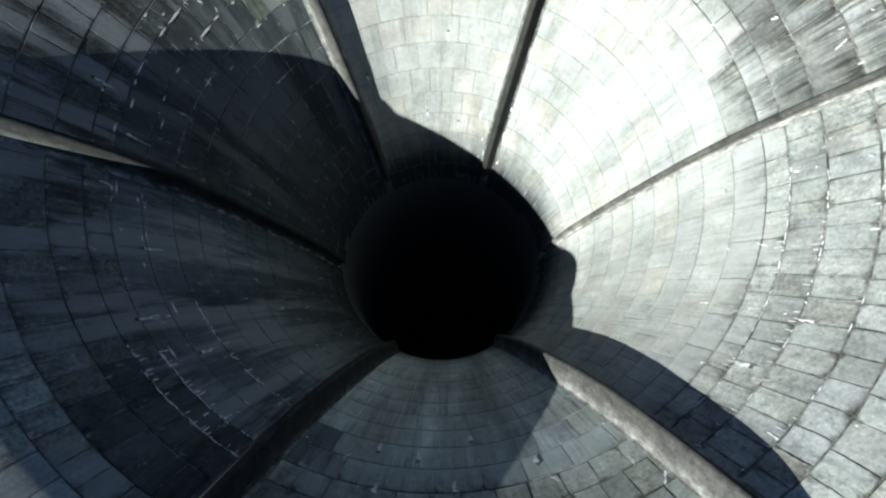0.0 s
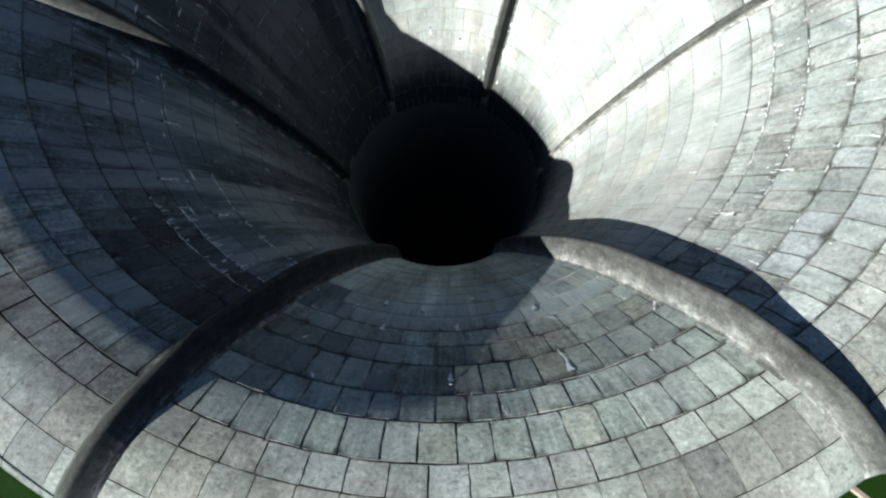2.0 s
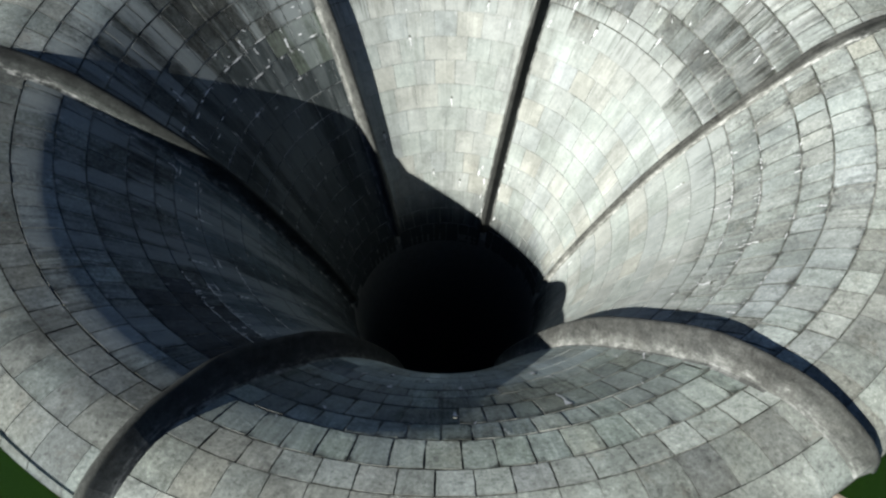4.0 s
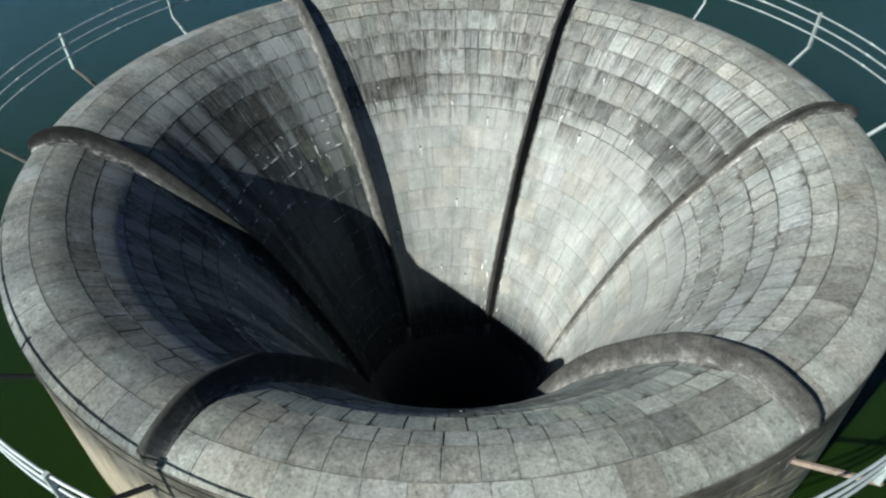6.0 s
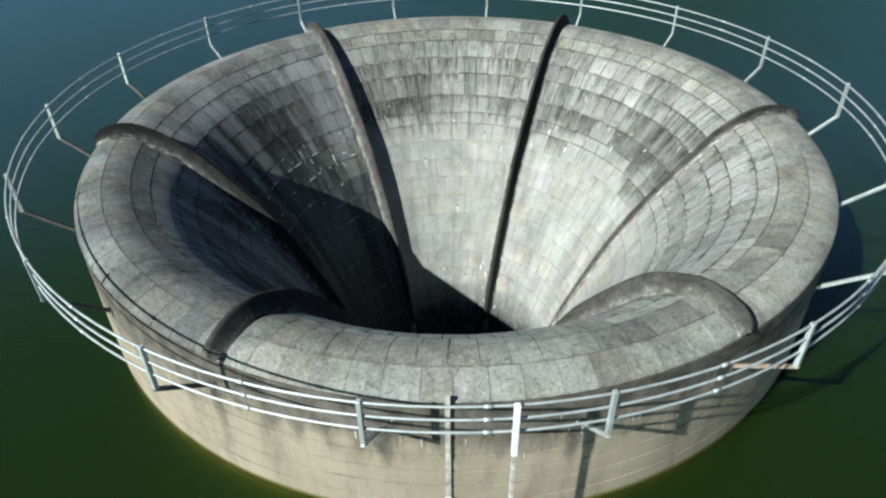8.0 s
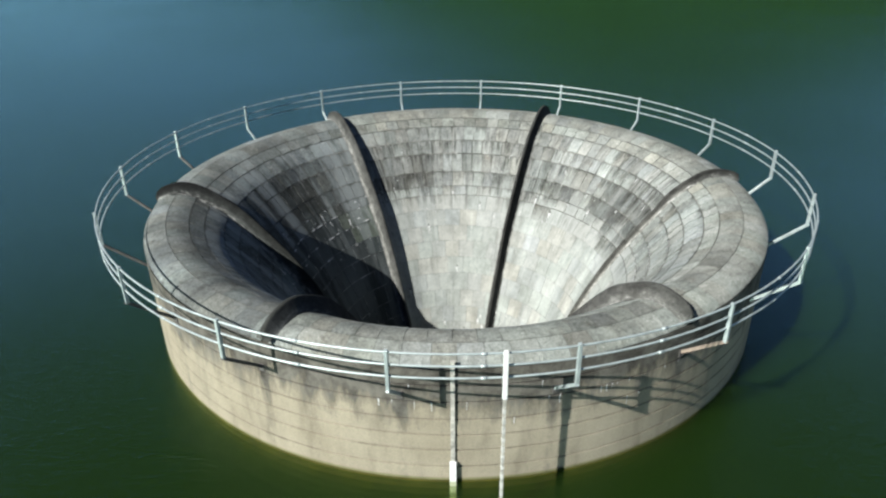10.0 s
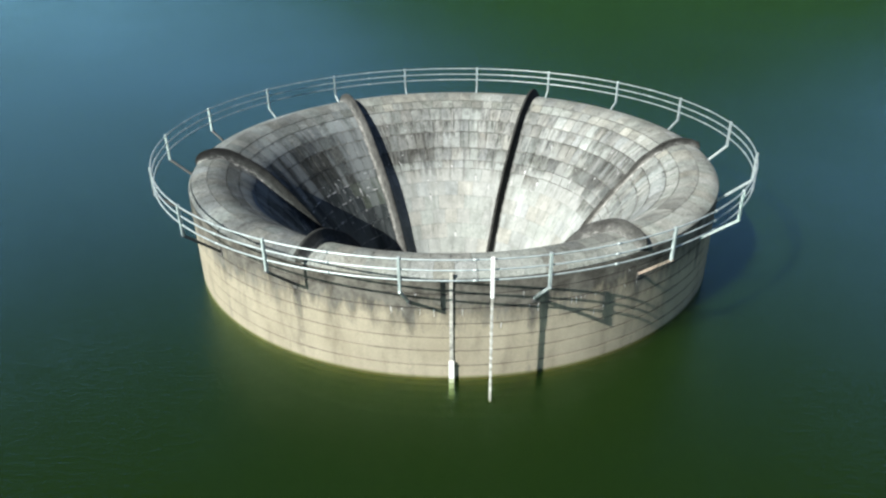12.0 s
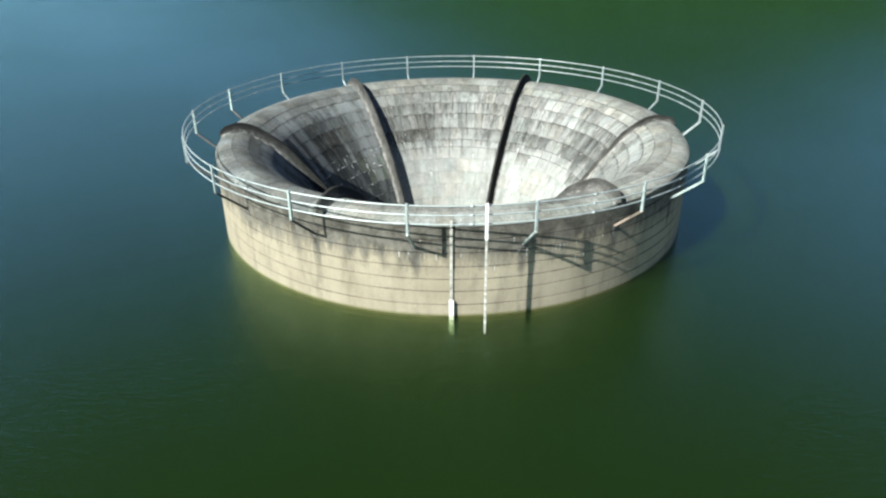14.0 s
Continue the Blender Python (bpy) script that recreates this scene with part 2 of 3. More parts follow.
    col = mix(n, l, "MULTIPLY", over, col, crest)
    white, _ = cloud(n, l, grow.outputs[0], [(0.47, (0.0,)), (0.60, (lime,))], Scale=1.7, Detail=9.0, Roughness=0.74)
    foot = along(n, l, rough_up, [(0.0, (1.0,)), (0.14, (0.6,)), (0.3, (0.0,))])
    col = mix(n, l, "MIX", maths(n, l, "MULTIPLY", white, foot), col, (0.30, 0.305, 0.285))
    finish(n, l, p, col, maths(n, l, "ADD", grain, stain))
    return m


def joint_fill(name, dark, pale):
    """Old mortar: black with moss in places, washed pale in others."""
    m, n, l, p = material(name)
    pos = n.new("ShaderNodeNewGeometry").outputs["Position"]
    col, _ = cloud(n, l, pos, [(0.42, dark), (0.60, pale)], Scale=0.9, Detail=6.0, Roughness=0.72)
    grit, grain = cloud(n, l, pos, [(0.35, (0.6,)), (0.6, (1.25,))], Scale=9.0, Detail=4.0, Roughness=0.7)
    finish(n, l, p, mix(n, l, "MULTIPLY", 0.9, col, grit), grain, 0.4)
    return m


# blocks of the crest and of the funnel, from stained to clean, then the smooth scoured ones, dry and under algae; the
# left bays' blocks have shade put into their colour
CREST_TONES, FUNNEL_TONES = (0.085, 0.105, 0.128, 0.152, 0.178, 0.208), (0.046, 0.066, 0.088, 0.114, 0.145, 0.180, 0.218)
# shade deep in the throat, painted on as a near-black tone
THROAT_SHADE = (0.021, 0.025, 0.026)
# the second tone holds the teal hue of the front bay's shade
BARE, SHADE_TINT = (0.181, 0.194, 0.183), (0.180, 0.210, 0.203)
MAT_CREST = [masonry("crest_masonry", (t * 0.935, t, t * 0.915), 0.6 - 2.2 * t, 0.13, 0.62, 0.9, 0.2, 0.42, 0.0, 0.15) for t in CREST_TONES]
# crest of the left bays: the cooler hue of shade is in the colour
MAT_CREST_SHADE_SIDE = [masonry("shade_side_crest_masonry", (t * 0.90, t, t * 0.965), 0.6 - 2.2 * t, 0.14, 0.65, 0.9, 0.3, 0.5, 0.0, 0.2) for t in CREST_TONES]
MAT_RUN = [masonry("streaked_masonry", (t * 0.935, t, t * 0.945), 0.6 - 2 * t, 0.16, 0.28, 0.85, 1.15, 0.5, 0.4, 0.55, 0.4, 0.15, (BARE, 7.0, 1.9, 0.22)) for t in FUNNEL_TONES]
MAT_DRY = [masonry("weathered_masonry", (t * 0.925, t, t * 0.935), 0.6 - 2 * t, 0.2, 0.6, 0.95, 0.55, 0.8, 0.4, 0.35, 0.8, 0.3, (BARE, 6.95, 1.9, 0.22)) for t in FUNNEL_TONES]
MAT_FRONT = [masonry("greenish_masonry", (t * 0.88, t, t * 0.89), 0.6 - 2 * t, 0.2, 0.65, 0.95, 0.6, 0.8, 0.4, 0.35, 0.8, 0.35, (SHADE_TINT, 6.9, 1.9, 0.3)) for t in FUNNEL_TONES]
# left bays' upper funnel, with the wall's shade worked into tone and hue
MAT_SHADE_SIDE = [masonry("shade_side_masonry", (t * 0.88, t, t * 0.98), 0.5 - 2 * t, 0.2, 0.75, 0.95, 0.8, 0.45, 0.6, 0.5, 0.5, 0.75) for t in FUNNEL_TONES]
MAT_STAINED = masonry("stained_masonry", (0.108, 0.114, 0.105), 0.4, 0.35, 0.4, 0.95, 1.0, 0.8, 0.7, 0.4, 0.4, 0.3, (BARE, 6.6, 1.9, 0.22))
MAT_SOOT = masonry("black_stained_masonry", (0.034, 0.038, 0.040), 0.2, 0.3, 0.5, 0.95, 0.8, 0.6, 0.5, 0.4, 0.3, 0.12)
MAT_WASHED = masonry("washed_masonry", (BARE[0] * 1.04, BARE[1] * 1.04, BARE[2] * 1.04), 0.12, 0.07, 0.12, 0.45, 0.3, 0.12, 0.3, 0.35, 0.0, 0.0, (THROAT_SHADE, 3.6, 0.5, 0.25))
# front bay's smooth blocks, tinted like the shade they stand in
MAT_SHADE_TINT = masonry("shade_tinted_masonry", (SHADE_TINT[0] * 1.04, SHADE_TINT[1] * 1.04, SHADE_TINT[2] * 1.04), 0.2, 0.07, 0.14, 0.5, 0.6, 0.25, 0.3, 0.8, 0.0, 0.0, (THROAT_SHADE, 3.35, 0.4, 0.2))
# algae of the left bays, darkened further by shade put into the colour
MAT_ALGAE_SHADE = masonry("algae_and_shade_masonry", (0.058, 0.074, 0.080), 0.15, 0.12, 0.2, 0.6, 0.5, 0.3, 0.9, 0.9, 0.0, 0.8, (THROAT_SHADE, 4.3, 0.7, 0.9))
# lower left-back bay: its deep shade is painted as a near-black tone
MAT_SHADE_BLACK = masonry("shade_black_masonry", (0.030, 0.036, 0.037), 0.1, 0.12, 0.2, 0.6, 0.5, 0.3, 0.9, 0.6, 0.0, 0.3, (THROAT_SHADE, 4.3, 0.7, 0.9))
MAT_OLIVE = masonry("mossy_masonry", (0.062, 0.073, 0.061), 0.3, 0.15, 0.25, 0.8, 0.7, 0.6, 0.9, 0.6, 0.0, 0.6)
MAT_RIB = fair_concrete("rib_concrete", (0.045, 0.048, 0.044), 0.75, 0.35, 0.4)
MAT_RIB_TAN = fair_concrete("tan_rib_concrete", (0.090, 0.092, 0.083), 0.85, 0.8, 0.2, (0.52, 0.53, 0.53))
MAT_RIB_GREY = fair_concrete("brown_grey_rib_concrete", (0.076, 0.079, 0.073), 0.65, 0.5, 0.22, (0.8, 0.8, 0.79))
MAT_RIB_DARK = fair_concrete("sooty_rib_concrete", (0.046, 0.051, 0.047), 0.9, 0.7, 0.05, (0.36, 0.35, 0.36))
# near-black for rib flanks turned from the sun: their shade is in the colour
MAT_SHADED_FLANK = fair_concrete("shaded_flank_concrete", (0.020, 0.022, 0.022), 0.4, 0.25, 0.2)


def drum_wall(name):
    """Tan concrete cast in lifts; its upper metre is stained grey, with drips reaching down, and dirt sits in the lift joints."""
    m, n, l, p = material(name)
    geo, com = flow_coords(n, l, 20.0, 0.4)
    pos = geo.outputs["Position"]
    col, stain = cloud(n, l, pos, [(0.25, (0.144, 0.128, 0.094)), (0.75, (0.192, 0.174, 0.132))], Scale=0.5, Detail=6.0, Roughness=0.55)
    pits, grain = cloud(n, l, pos, [(0.34, (0.86,)), (0.5, (1.0,)), (0.66, (1.12,))], Scale=22.0, Detail=4.0, Roughness=0.75)
    col = mix(n, l, "MULTIPLY", 1.0, col, pits)
    faint, _ = cloud(n, l, com.outputs[0], [(0.42, (1.08,)), (0.54, (0.95,)), (0.68, (0.62,))], Scale=0.8, Detail=5.0, Roughness=0.6)
    col = mix(n, l, "MULTIPLY", 0.7, col, faint)
    sep = n.new("ShaderNodeSeparateXYZ")
    l.new(pos, sep.inputs[0])
    high = sep.outputs["Z"]
    _, drip = cloud(n, l, com.outputs[0], [(0.0, (0.0,)), (1.0, (1.0,))], Scale=1.5, Detail=8.0, Roughness=0.72)
    _, blot = cloud(n, l, pos, [(0.0, (0.0,)), (1.0, (1.0,))], Scale=1.6, Detail=8.0, Roughness=0.72)
    level = node(n, "ShaderNodeMapRange")
    level.inputs[1].default_value, level.inputs[2].default_value = 1.3, 3.3
    l.new(high, level.inputs[0])
    grey = maths(n, l, "MULTIPLY_ADD", drip, 1.3, maths(n, l, "MULTIPLY_ADD", blot, 0.8, maths(n, l, "MULTIPLY_ADD", level.outputs[0], 0.85, -0.40)))
    # seepage under each railing bracket
    ang = com.inputs["X"].links[0].from_node.inputs[0].links[0].from_socket
    wave = maths(n, l, "COSINE", maths(n, l, "MULTIPLY_ADD", ang, 18.0, -18.0 * math.radians(83.56)))
    under = node(n, "ShaderNodeMapRange")
    under.inputs[1].default_value, under.inputs[2].default_value, under.inputs[4].default_value = 0.94, 1.0, 0.28
    l.new(wave, under.inputs[0])
    grey = maths(n, l, "ADD", grey, under.outputs[0])
    cover = along(n, l, maths(n, l, "SUBTRACT", grey, 0.6), [(0.26, (0.0,)), (0.50, (0.5,)), (0.68, (0.92,))])
    dirt = along(n, l, blot, [(0.36, (0.012, 0.012, 0.011)), (0.62, (0.080, 0.078, 0.068))])
    col = mix(n, l, "MIX", cover, col, dirt)
    # lift joints
    spot = n.new("ShaderNodeAttribute")
    spot.attribute_name = "spot"
    way = n.new("ShaderNodeSeparateXYZ")
    l.new(spot.outputs["Vector"], way.inputs[0])
    _, ragged = cloud(n, l, pos, [(0.0, (0.0,)), (1.0, (1.0,))], Scale=2.2, Detail=6.0, Roughness=0.7)
    creep = maths(n, l, "MULTIPLY_ADD", maths(n, l, "SUBTRACT", ragged, 0.5), 0.10, way.outputs["X"])
    seam, _ = cloud(n, l, pos, [(0.38, (0.1,)), (0.64, (0.75,))], Scale=0.7, Detail=4.0, Roughness=0.6)
    col = mix(n, l, "MULTIPLY", seam, col, along(n, l, creep, [(0.0, (0.30,)), (0.02, (0.65,)), (0.05, (1.0,))]))
    finish(n, l, p, col, maths(n, l, "ADD", grain, stain), 0.25)
    return m


MAT_DRUM = drum_wall("drum_concrete")
# the hole's deep shade is put into the shaft's colour
MAT_SHAFT = simple("shade_dark_shaft_concrete", (0.045, 0.048, 0.048), 0.6)
MAT_GAP = joint_fill("dirty_mortar", (0.026, 0.028, 0.023), (0.115, 0.118, 0.106))
MAT_CREST_GAP = joint_fill("crest_mortar", (0.062, 0.062, 0.055), (0.125, 0.125, 0.112))
MAT_LIME = joint_fill("grey_mortar", (0.115, 0.12, 0.112), (0.18, 0.19, 0.178))
MAT_LIMY = joint_fill("limy_mortar", (0.026, 0.030, 0.031), (0.21, 0.22, 0.215))
MAT_STEEL = simple("galvanised_steel", (0.245, 0.285, 0.28), 0.45, 0.4, 3.0, 0.25)
MAT_RUST = simple("rusty_steel", (0.16, 0.13, 0.105), 0.75, 0.1, 5.0, 0.4)
MAT_DARK_STEEL = simple("dark_steel", (0.055, 0.052, 0.048), 0.7, 0.2, 5.0, 0.5)
MAT_WHITE = simple("white_paint", (0.42, 0.43, 0.415), 0.5, 0.0, 4.0, 0.15)
MAT_BOARD = simple("weathered_board", (0.21, 0.208, 0.185), 0.8, 0.0, 5.0, 0.5)
MAT_CLEAT = simple("chalky_paint", (0.27, 0.275, 0.255), 0.7, 0.0, 6.0, 0.4)
MAT_FOREST = simple("forest", (0.006, 0.017, 0.007), 0.95, 0.0, 0.12, 0.6, 0.0)
MAT_SLIME = simple("algae_concrete", (0.046, 0.041, 0.010), 0.8, 0.0, 2.0, 0.4)


def water_sheet(name, colour, clear, glossy):
    """Green lake water: a body colour seen through a clear part, with a mirror's gloss on the topmost sheet."""
    m, n, l, p = material(name)
    n.remove(p)
    out = n["Material Output"]
    body = node(n, "ShaderNodeBsdfDiffuse", Color=(*colour, 1))
    glass = node(n, "ShaderNodeBsdfTransparent", Color=(0.86, 0.94, 0.68, 1))
    blend = node(n, "ShaderNodeMixShader", Fac=clear)
    l.new(body.outputs[0], blend.inputs[1])
    l.new(glass.outputs[0], blend.inputs[2])
    last = blend.outputs[0]
    geo = n.new("ShaderNodeNewGeometry")
    if glossy:
        turn = n.new("ShaderNodeMapping")
        turn.inputs["Rotation"].default_value = (0, 0, math.radians(25))
        turn.inputs["Scale"].default_value = (0.8, 2.6, 1.0)
        l.new(geo.outputs["Position"], turn.inputs["Vector"])
        fine = node(n, "ShaderNodeTexNoise", Scale=2.6, Detail=6.0, Roughness=0.65, Distortion=0.9)
        swell = node(n, "ShaderNodeTexNoise", Scale=0.045, Detail=3.0, Roughness=0.6)
        l.new(turn.outputs[0], fine.inputs["Vector"])
        l.new(geo.outputs["Position"], swell.inputs["Vector"])
        gust = ramp(n, [(0.40, (0.7,)), (0.62, (1.0,))])
        l.new(swell.outputs["Fac"], gust.inputs[0])
        calm = n.new("ShaderNodeMath")
        calm.operation = "MULTIPLY"
        l.new(fine.outputs["Fac"], calm.inputs[0])
        l.new(gust.outputs[0], calm.inputs[1])
        b = node(n, "ShaderNodeBump", Strength=0.42, Distance=0.05)
        l.new(calm.outputs[0], b.inputs["Height"])
        shine = node(n, "ShaderNodeBsdfGlossy", Color=(0.73, 1.0, 0.83, 1), Roughness=0.04)
        l.new(b.outputs[0], shine.inputs["Normal"])
        fres = node(n, "ShaderNodeFresnel", IOR=1.33)
        l.new(b.outputs[0], fres.inputs["Normal"])
        top = n.new("ShaderNodeMixShader")
        l.new(along(n, l, fres.outputs[0], [(0.02, (0.012,)), (0.03, (0.022,)), (0.045, (0.055,)), (0.065, (0.14,)), (0.105, (0.30,)), (0.21, (0.42,)), (0.55, (0.70,)), (1.0, (1.0,))]), top.inputs[0])
        l.new(last, top.inputs[1])
        l.new(shine.outputs[0], top.inputs[2])
        last = top.outputs[0]
    l.new(last, out.inputs["Surface"])
    return m


GREEN = (0.0051, 0.0121, 0.0025)
MAT_WATER = water_sheet("lake_water", GREEN, 0.80, True)
MAT_MURK = water_sheet("murky_water", GREEN, 0.58, False)
MAT_DEEP = simple("deep_water", GREEN, 1.0, 0.0, 0.05, 0.15, 0.0)


# ---- mesh helpers ----
def part(name, bm, mat, parent, label=""):
    me = bpy.data.meshes.new(name)
    bm.to_mesh(me)
    bm.free()
    me.materials.append(mat)
    ob = new(name, me)
    ob.parent = parent
    if label:
        tagged(ob, label)
    return ob


def revolve(bm, line, steps, a0=0.0, a1=2 * math.pi, smooth=True):
    """Sweep (r, z) pairs round the axis."""
    closed = abs(a1 - a0 - 2 * math.pi) < 1e-6
    rings = []
    for i in range(steps if closed else steps + 1):
        a = a0 + (a1 - a0) * i / steps
        rings.append([bm.verts.new((r * math.cos(a), r * math.sin(a), z)) for r, z in line])
    for i in range(steps):
        p0, p1 = rings[i], rings[(i + 1) % len(rings)]
        for j in range(len(line) - 1):
            f = bm.faces.new((p0[j], p1[j], p1[j + 1], p0[j + 1]))
            f.smooth = smooth
    return rings


def tube(bm, path, radius, sides=8, closed=False):
    """A round bar along a list of points."""
    pts = [Vector(q) for q in path]
    loops = []
    for i, q in enumerate(pts):
        a = pts[i - 1] if i or closed else q
        b = pts[(i + 1) % len(pts)] if i + 1 < len(pts) or closed else q
        d = (b - a).normalized()
        up = Vector((0, 0, 1)) if abs(d.z) < 0.9 else Vector((1, 0, 0))
        s = d.cross(up).normalized()
        u = s.cross(d)
        loops.append([bm.verts.new(q + radius * (math.cos(k * 2 * math.pi / sides) * s + math.sin(k * 2 * math.pi / sides) * u)) for k in range(sides)])
    for i in range(len(loops) if closed else len(loops) - 1):
        c, d = loops[i], loops[(i + 1) % len(loops)]
        for k in range(sides):
            bm.faces.new((c[k], c[(k + 1) % sides], d[(k + 1) % sides], d[k])).smooth = True
    if not closed:
        bm.faces.new(loops[0][::-1])
        bm.faces.new(loops[-1])


def box(bm, size, at, turn=None, bevel=0.0):
    geo = bmesh.ops.create_cube(bm, size=1.0)
    m = Matrix.Translation(at) @ (turn or Matrix()) @ Matrix.Diagonal((*size, 1))
    bmesh.ops.transform(bm, matrix=m, verts=geo["verts"])
    if bevel:
        edges = list({e for v in geo["verts"] for e in v.link_edges})
        bmesh.ops.bevel(bm, geom=edges, offset=bevel, segments=2, profile=0.5, affect="EDGES")


# ---- the bell-mouth's line: radius and height, from the outer edge over the crest and down the throat ----
KNOTS = [(11.38, 3.55), (11.34, 3.66), (11.18, 3.76), (10.88, 3.85), (10.4, 3.88), (10.0, 3.78), (9.6, 3.55), (9.2, 3.28), (8.75, 2.9), (8.0, 2.0), (7.2, 0.95),
         (6.5, -0.05), (5.92, -1.0), (5.4, -2.0), (4.92, -3.0), (4.47, -4.0), (4.05, -5.0), (3.68, -6.0), (3.38, -7.0), (3.2, -8.0), (3.1, -9.0), (3.05, -10.0)]


def dense(knots, per=8):
    """Catmull-Rom through the knots."""
    q = [Vector(k) for k in knots]
    q = [2 * q[0] - q[1]] + q + [2 * q[-1] - q[-2]]
    out = []
    for i in range(1, len(q) - 2):
        for k in range(per):
            t = k / per
            out.append(0.5 * (2 * q[i] + (q[i + 1] - q[i - 1]) * t + (2 * q[i - 1] - 5 * q[i] + 4 * q[i + 1] - q[i + 2]) * t * t + (3 * q[i] - q[i - 1] - 3 * q[i + 1] + q[i + 2]) * t ** 3))
    return out + [q[-2]]


LINE = dense(KNOTS)
RUN = [0.0]
for a, b in zip(LINE, LINE[1:]):
    RUN.append(RUN[-1] + (b - a).length)


def on_line(s):
    """Point and outward normal (away from the stone) at the run s along the line."""
    k = min(max(np.searchsorted(RUN, s) - 1, 0), len(LINE) - 2)
    u = (s - RUN[k]) / (RUN[k + 1] - RUN[k])
    d = (LINE[k + 1] - LINE[k]).normalized()
    return LINE[k].lerp(LINE[k + 1], u), Vector((d.y, -d.x))


spillway = new("bellmouth_spillway")
tagged(spillway, "round grey masonry bell-mouth spillway standing in a lake", "spillway")
RIB_A = math.radians(124.6)
BAY = math.pi / 3

# the drum: concrete lifts with recessed joints between them
LIFTS = [-6.0, -0.16, 0.36, 0.93, 1.44, 1.96, 2.53, 3.05, 3.56]
for low, top in zip(LIFTS, LIFTS[1:]):
    bm = bmesh.new()
    g = 0.015
    revolve(bm, [(11.15, low + g), (11.37, low + g), (11.38, low + g + 0.008), (11.38, low + g + 0.1), (11.38, top - g - 0.1), (11.38, top - g - 0.008), (11.37, top - g), (11.15, top - g)], 240, smooth=False)
    lift = part("concrete_lift", bm, MAT_SLIME if top < 0 else MAT_DRUM, spillway)
    spots = lift.data.attributes.new("spot", "FLOAT_VECTOR", "POINT")
    spots.data.foreach_set("vector", [w for v in lift.data.vertices for w in (max(min(top - v.co.z, v.co.z - low), 0.0), 0.0, 0.0)])
bm = bmesh.new()
revolve(bm, [(11.34, 3.56), (11.34, -6.0)], 160)
part("drum_core", bm, MAT_GAP, spillway)

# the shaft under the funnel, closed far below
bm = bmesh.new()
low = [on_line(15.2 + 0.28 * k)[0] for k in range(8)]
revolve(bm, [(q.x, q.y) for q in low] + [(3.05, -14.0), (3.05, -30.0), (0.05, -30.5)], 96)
part("shaft", bm, MAT_SHAFT, spillway, "dark concrete shaft running down into darkness")

def run_at(radius):
    """The run along the line, inside the crest, at a radius."""
    k = max(i for i, q in enumerate(LINE) if q.x >= radius)
    return RUN[k] + (RUN[k + 1] - RUN[k]) * (LINE[k].x - radius) / (LINE[k].x - LINE[k + 1].x)


# courses of blocks: radius of the joint above, blocks to a bay, where in a block the bay begins, half joint
COURSES = [(11.36, 16, 0.0, 0.004), (10.60, 17, 0.25, 0.005), (9.86, 17, 0.3, 0.011), (9.38, 17, 0.0, 0.013), (8.77, 17, 0.4, 0.016), (8.31, 17, 0.0, 0.015), (7.72, 15, 0.45, 0.011), (7.28, 12, 0.1, 0.010),
           (6.95, 8, 0.5, 0.007), (6.53, 8, 0.0, 0.007), (6.11, 8, 0.5, 0.007), (5.74, 8, 0.0, 0.007), (5.38, 7, 0.4, 0.0065), (5.03, 7, 0.0, 0.0065), (4.68, 7, 0.5, 0.0065), (4.35, 7, 0.0, 0.0065),
           (4.05, 7, 0.5, 0.006), (3.78, 7, 0.0, 0.006), (3.54, 7, 0.5, 0.006), (3.36, 7, 0.0, 0.006), (3.21, 0, 0, 0)]
# how far the courses of a bay lie out from that
BAY_OUT = (-0.09, -0.06, -0.04, 0.09, 0.0, -0.05)
# blocks fouled more than the rest, and others with shade put into their tone: course, from and to which angle, how much
# of the tone is left
FOUL_OR_SHADED = [(1, -41, -33, 0.62), (1, -73, -65, 0.74), (1, -125, -118, 0.72), (1, 208, 213, 0.65), (1, 190, 196, 0.6), (2, -36, -31, 0.7), (3, 104, 125, 0.8), (4, 100, 125, 0.75), (5, 97, 125, 0.7),
        (6, 97, 125, 0.72), (5, 5, 30, 0.75), (6, 5, 34, 0.72), (7, 5, 26, 0.7), (8, 5, 18, 0.6), (8, 46, 52, 0.65), (4, 227, 244, 0.75), (5, 222, 244, 0.5), (6, 222, 244, 0.5),
        # from angle 246 beside a rib, and 140 to 183: painted shade
        (7, 225, 244, 0.6), (4, 247, 254, 0.7), (5, 246, 257, 0.55), (6, 246, 258, 0.5), (7, 246, 256, 0.6), (8, 246, 253, 0.7), (9, 246, 251, 0.7), (2, 184, 204, 0.75), (3, 184, 204, 0.7),
        (4, 184, 200, 0.75), (4, 150, 183, 0.8), (5, 148, 183, 0.7), (6, 146, 183, 0.65), (7, 144, 183, 0.65), (8, 142, 183, 0.6), (9, 140, 183, 0.6)]
# the tone of the blocks in hundredths, bay by bay, course by course, before the scoured ones begin; the last two bays
# have their shade put into it
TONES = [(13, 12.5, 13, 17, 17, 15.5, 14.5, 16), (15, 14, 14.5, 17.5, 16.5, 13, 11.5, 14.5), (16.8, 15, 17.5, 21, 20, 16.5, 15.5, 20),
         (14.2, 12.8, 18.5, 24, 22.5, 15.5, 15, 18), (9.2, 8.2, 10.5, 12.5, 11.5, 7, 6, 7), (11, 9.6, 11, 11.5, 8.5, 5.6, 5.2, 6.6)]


def course_top(c, k):
    """The run at the top joint of a course in a bay."""
    return 0.03 if c == 0 else run_at(COURSES[c][0] + BAY_OUT[k] * (1.0 if c < 8 else 0.4))


def at(s, a, lift):
    q, w = on_line(s)
    q = q + lift * w
    return (q.x * math.cos(a), q.x * math.sin(a), q.y)


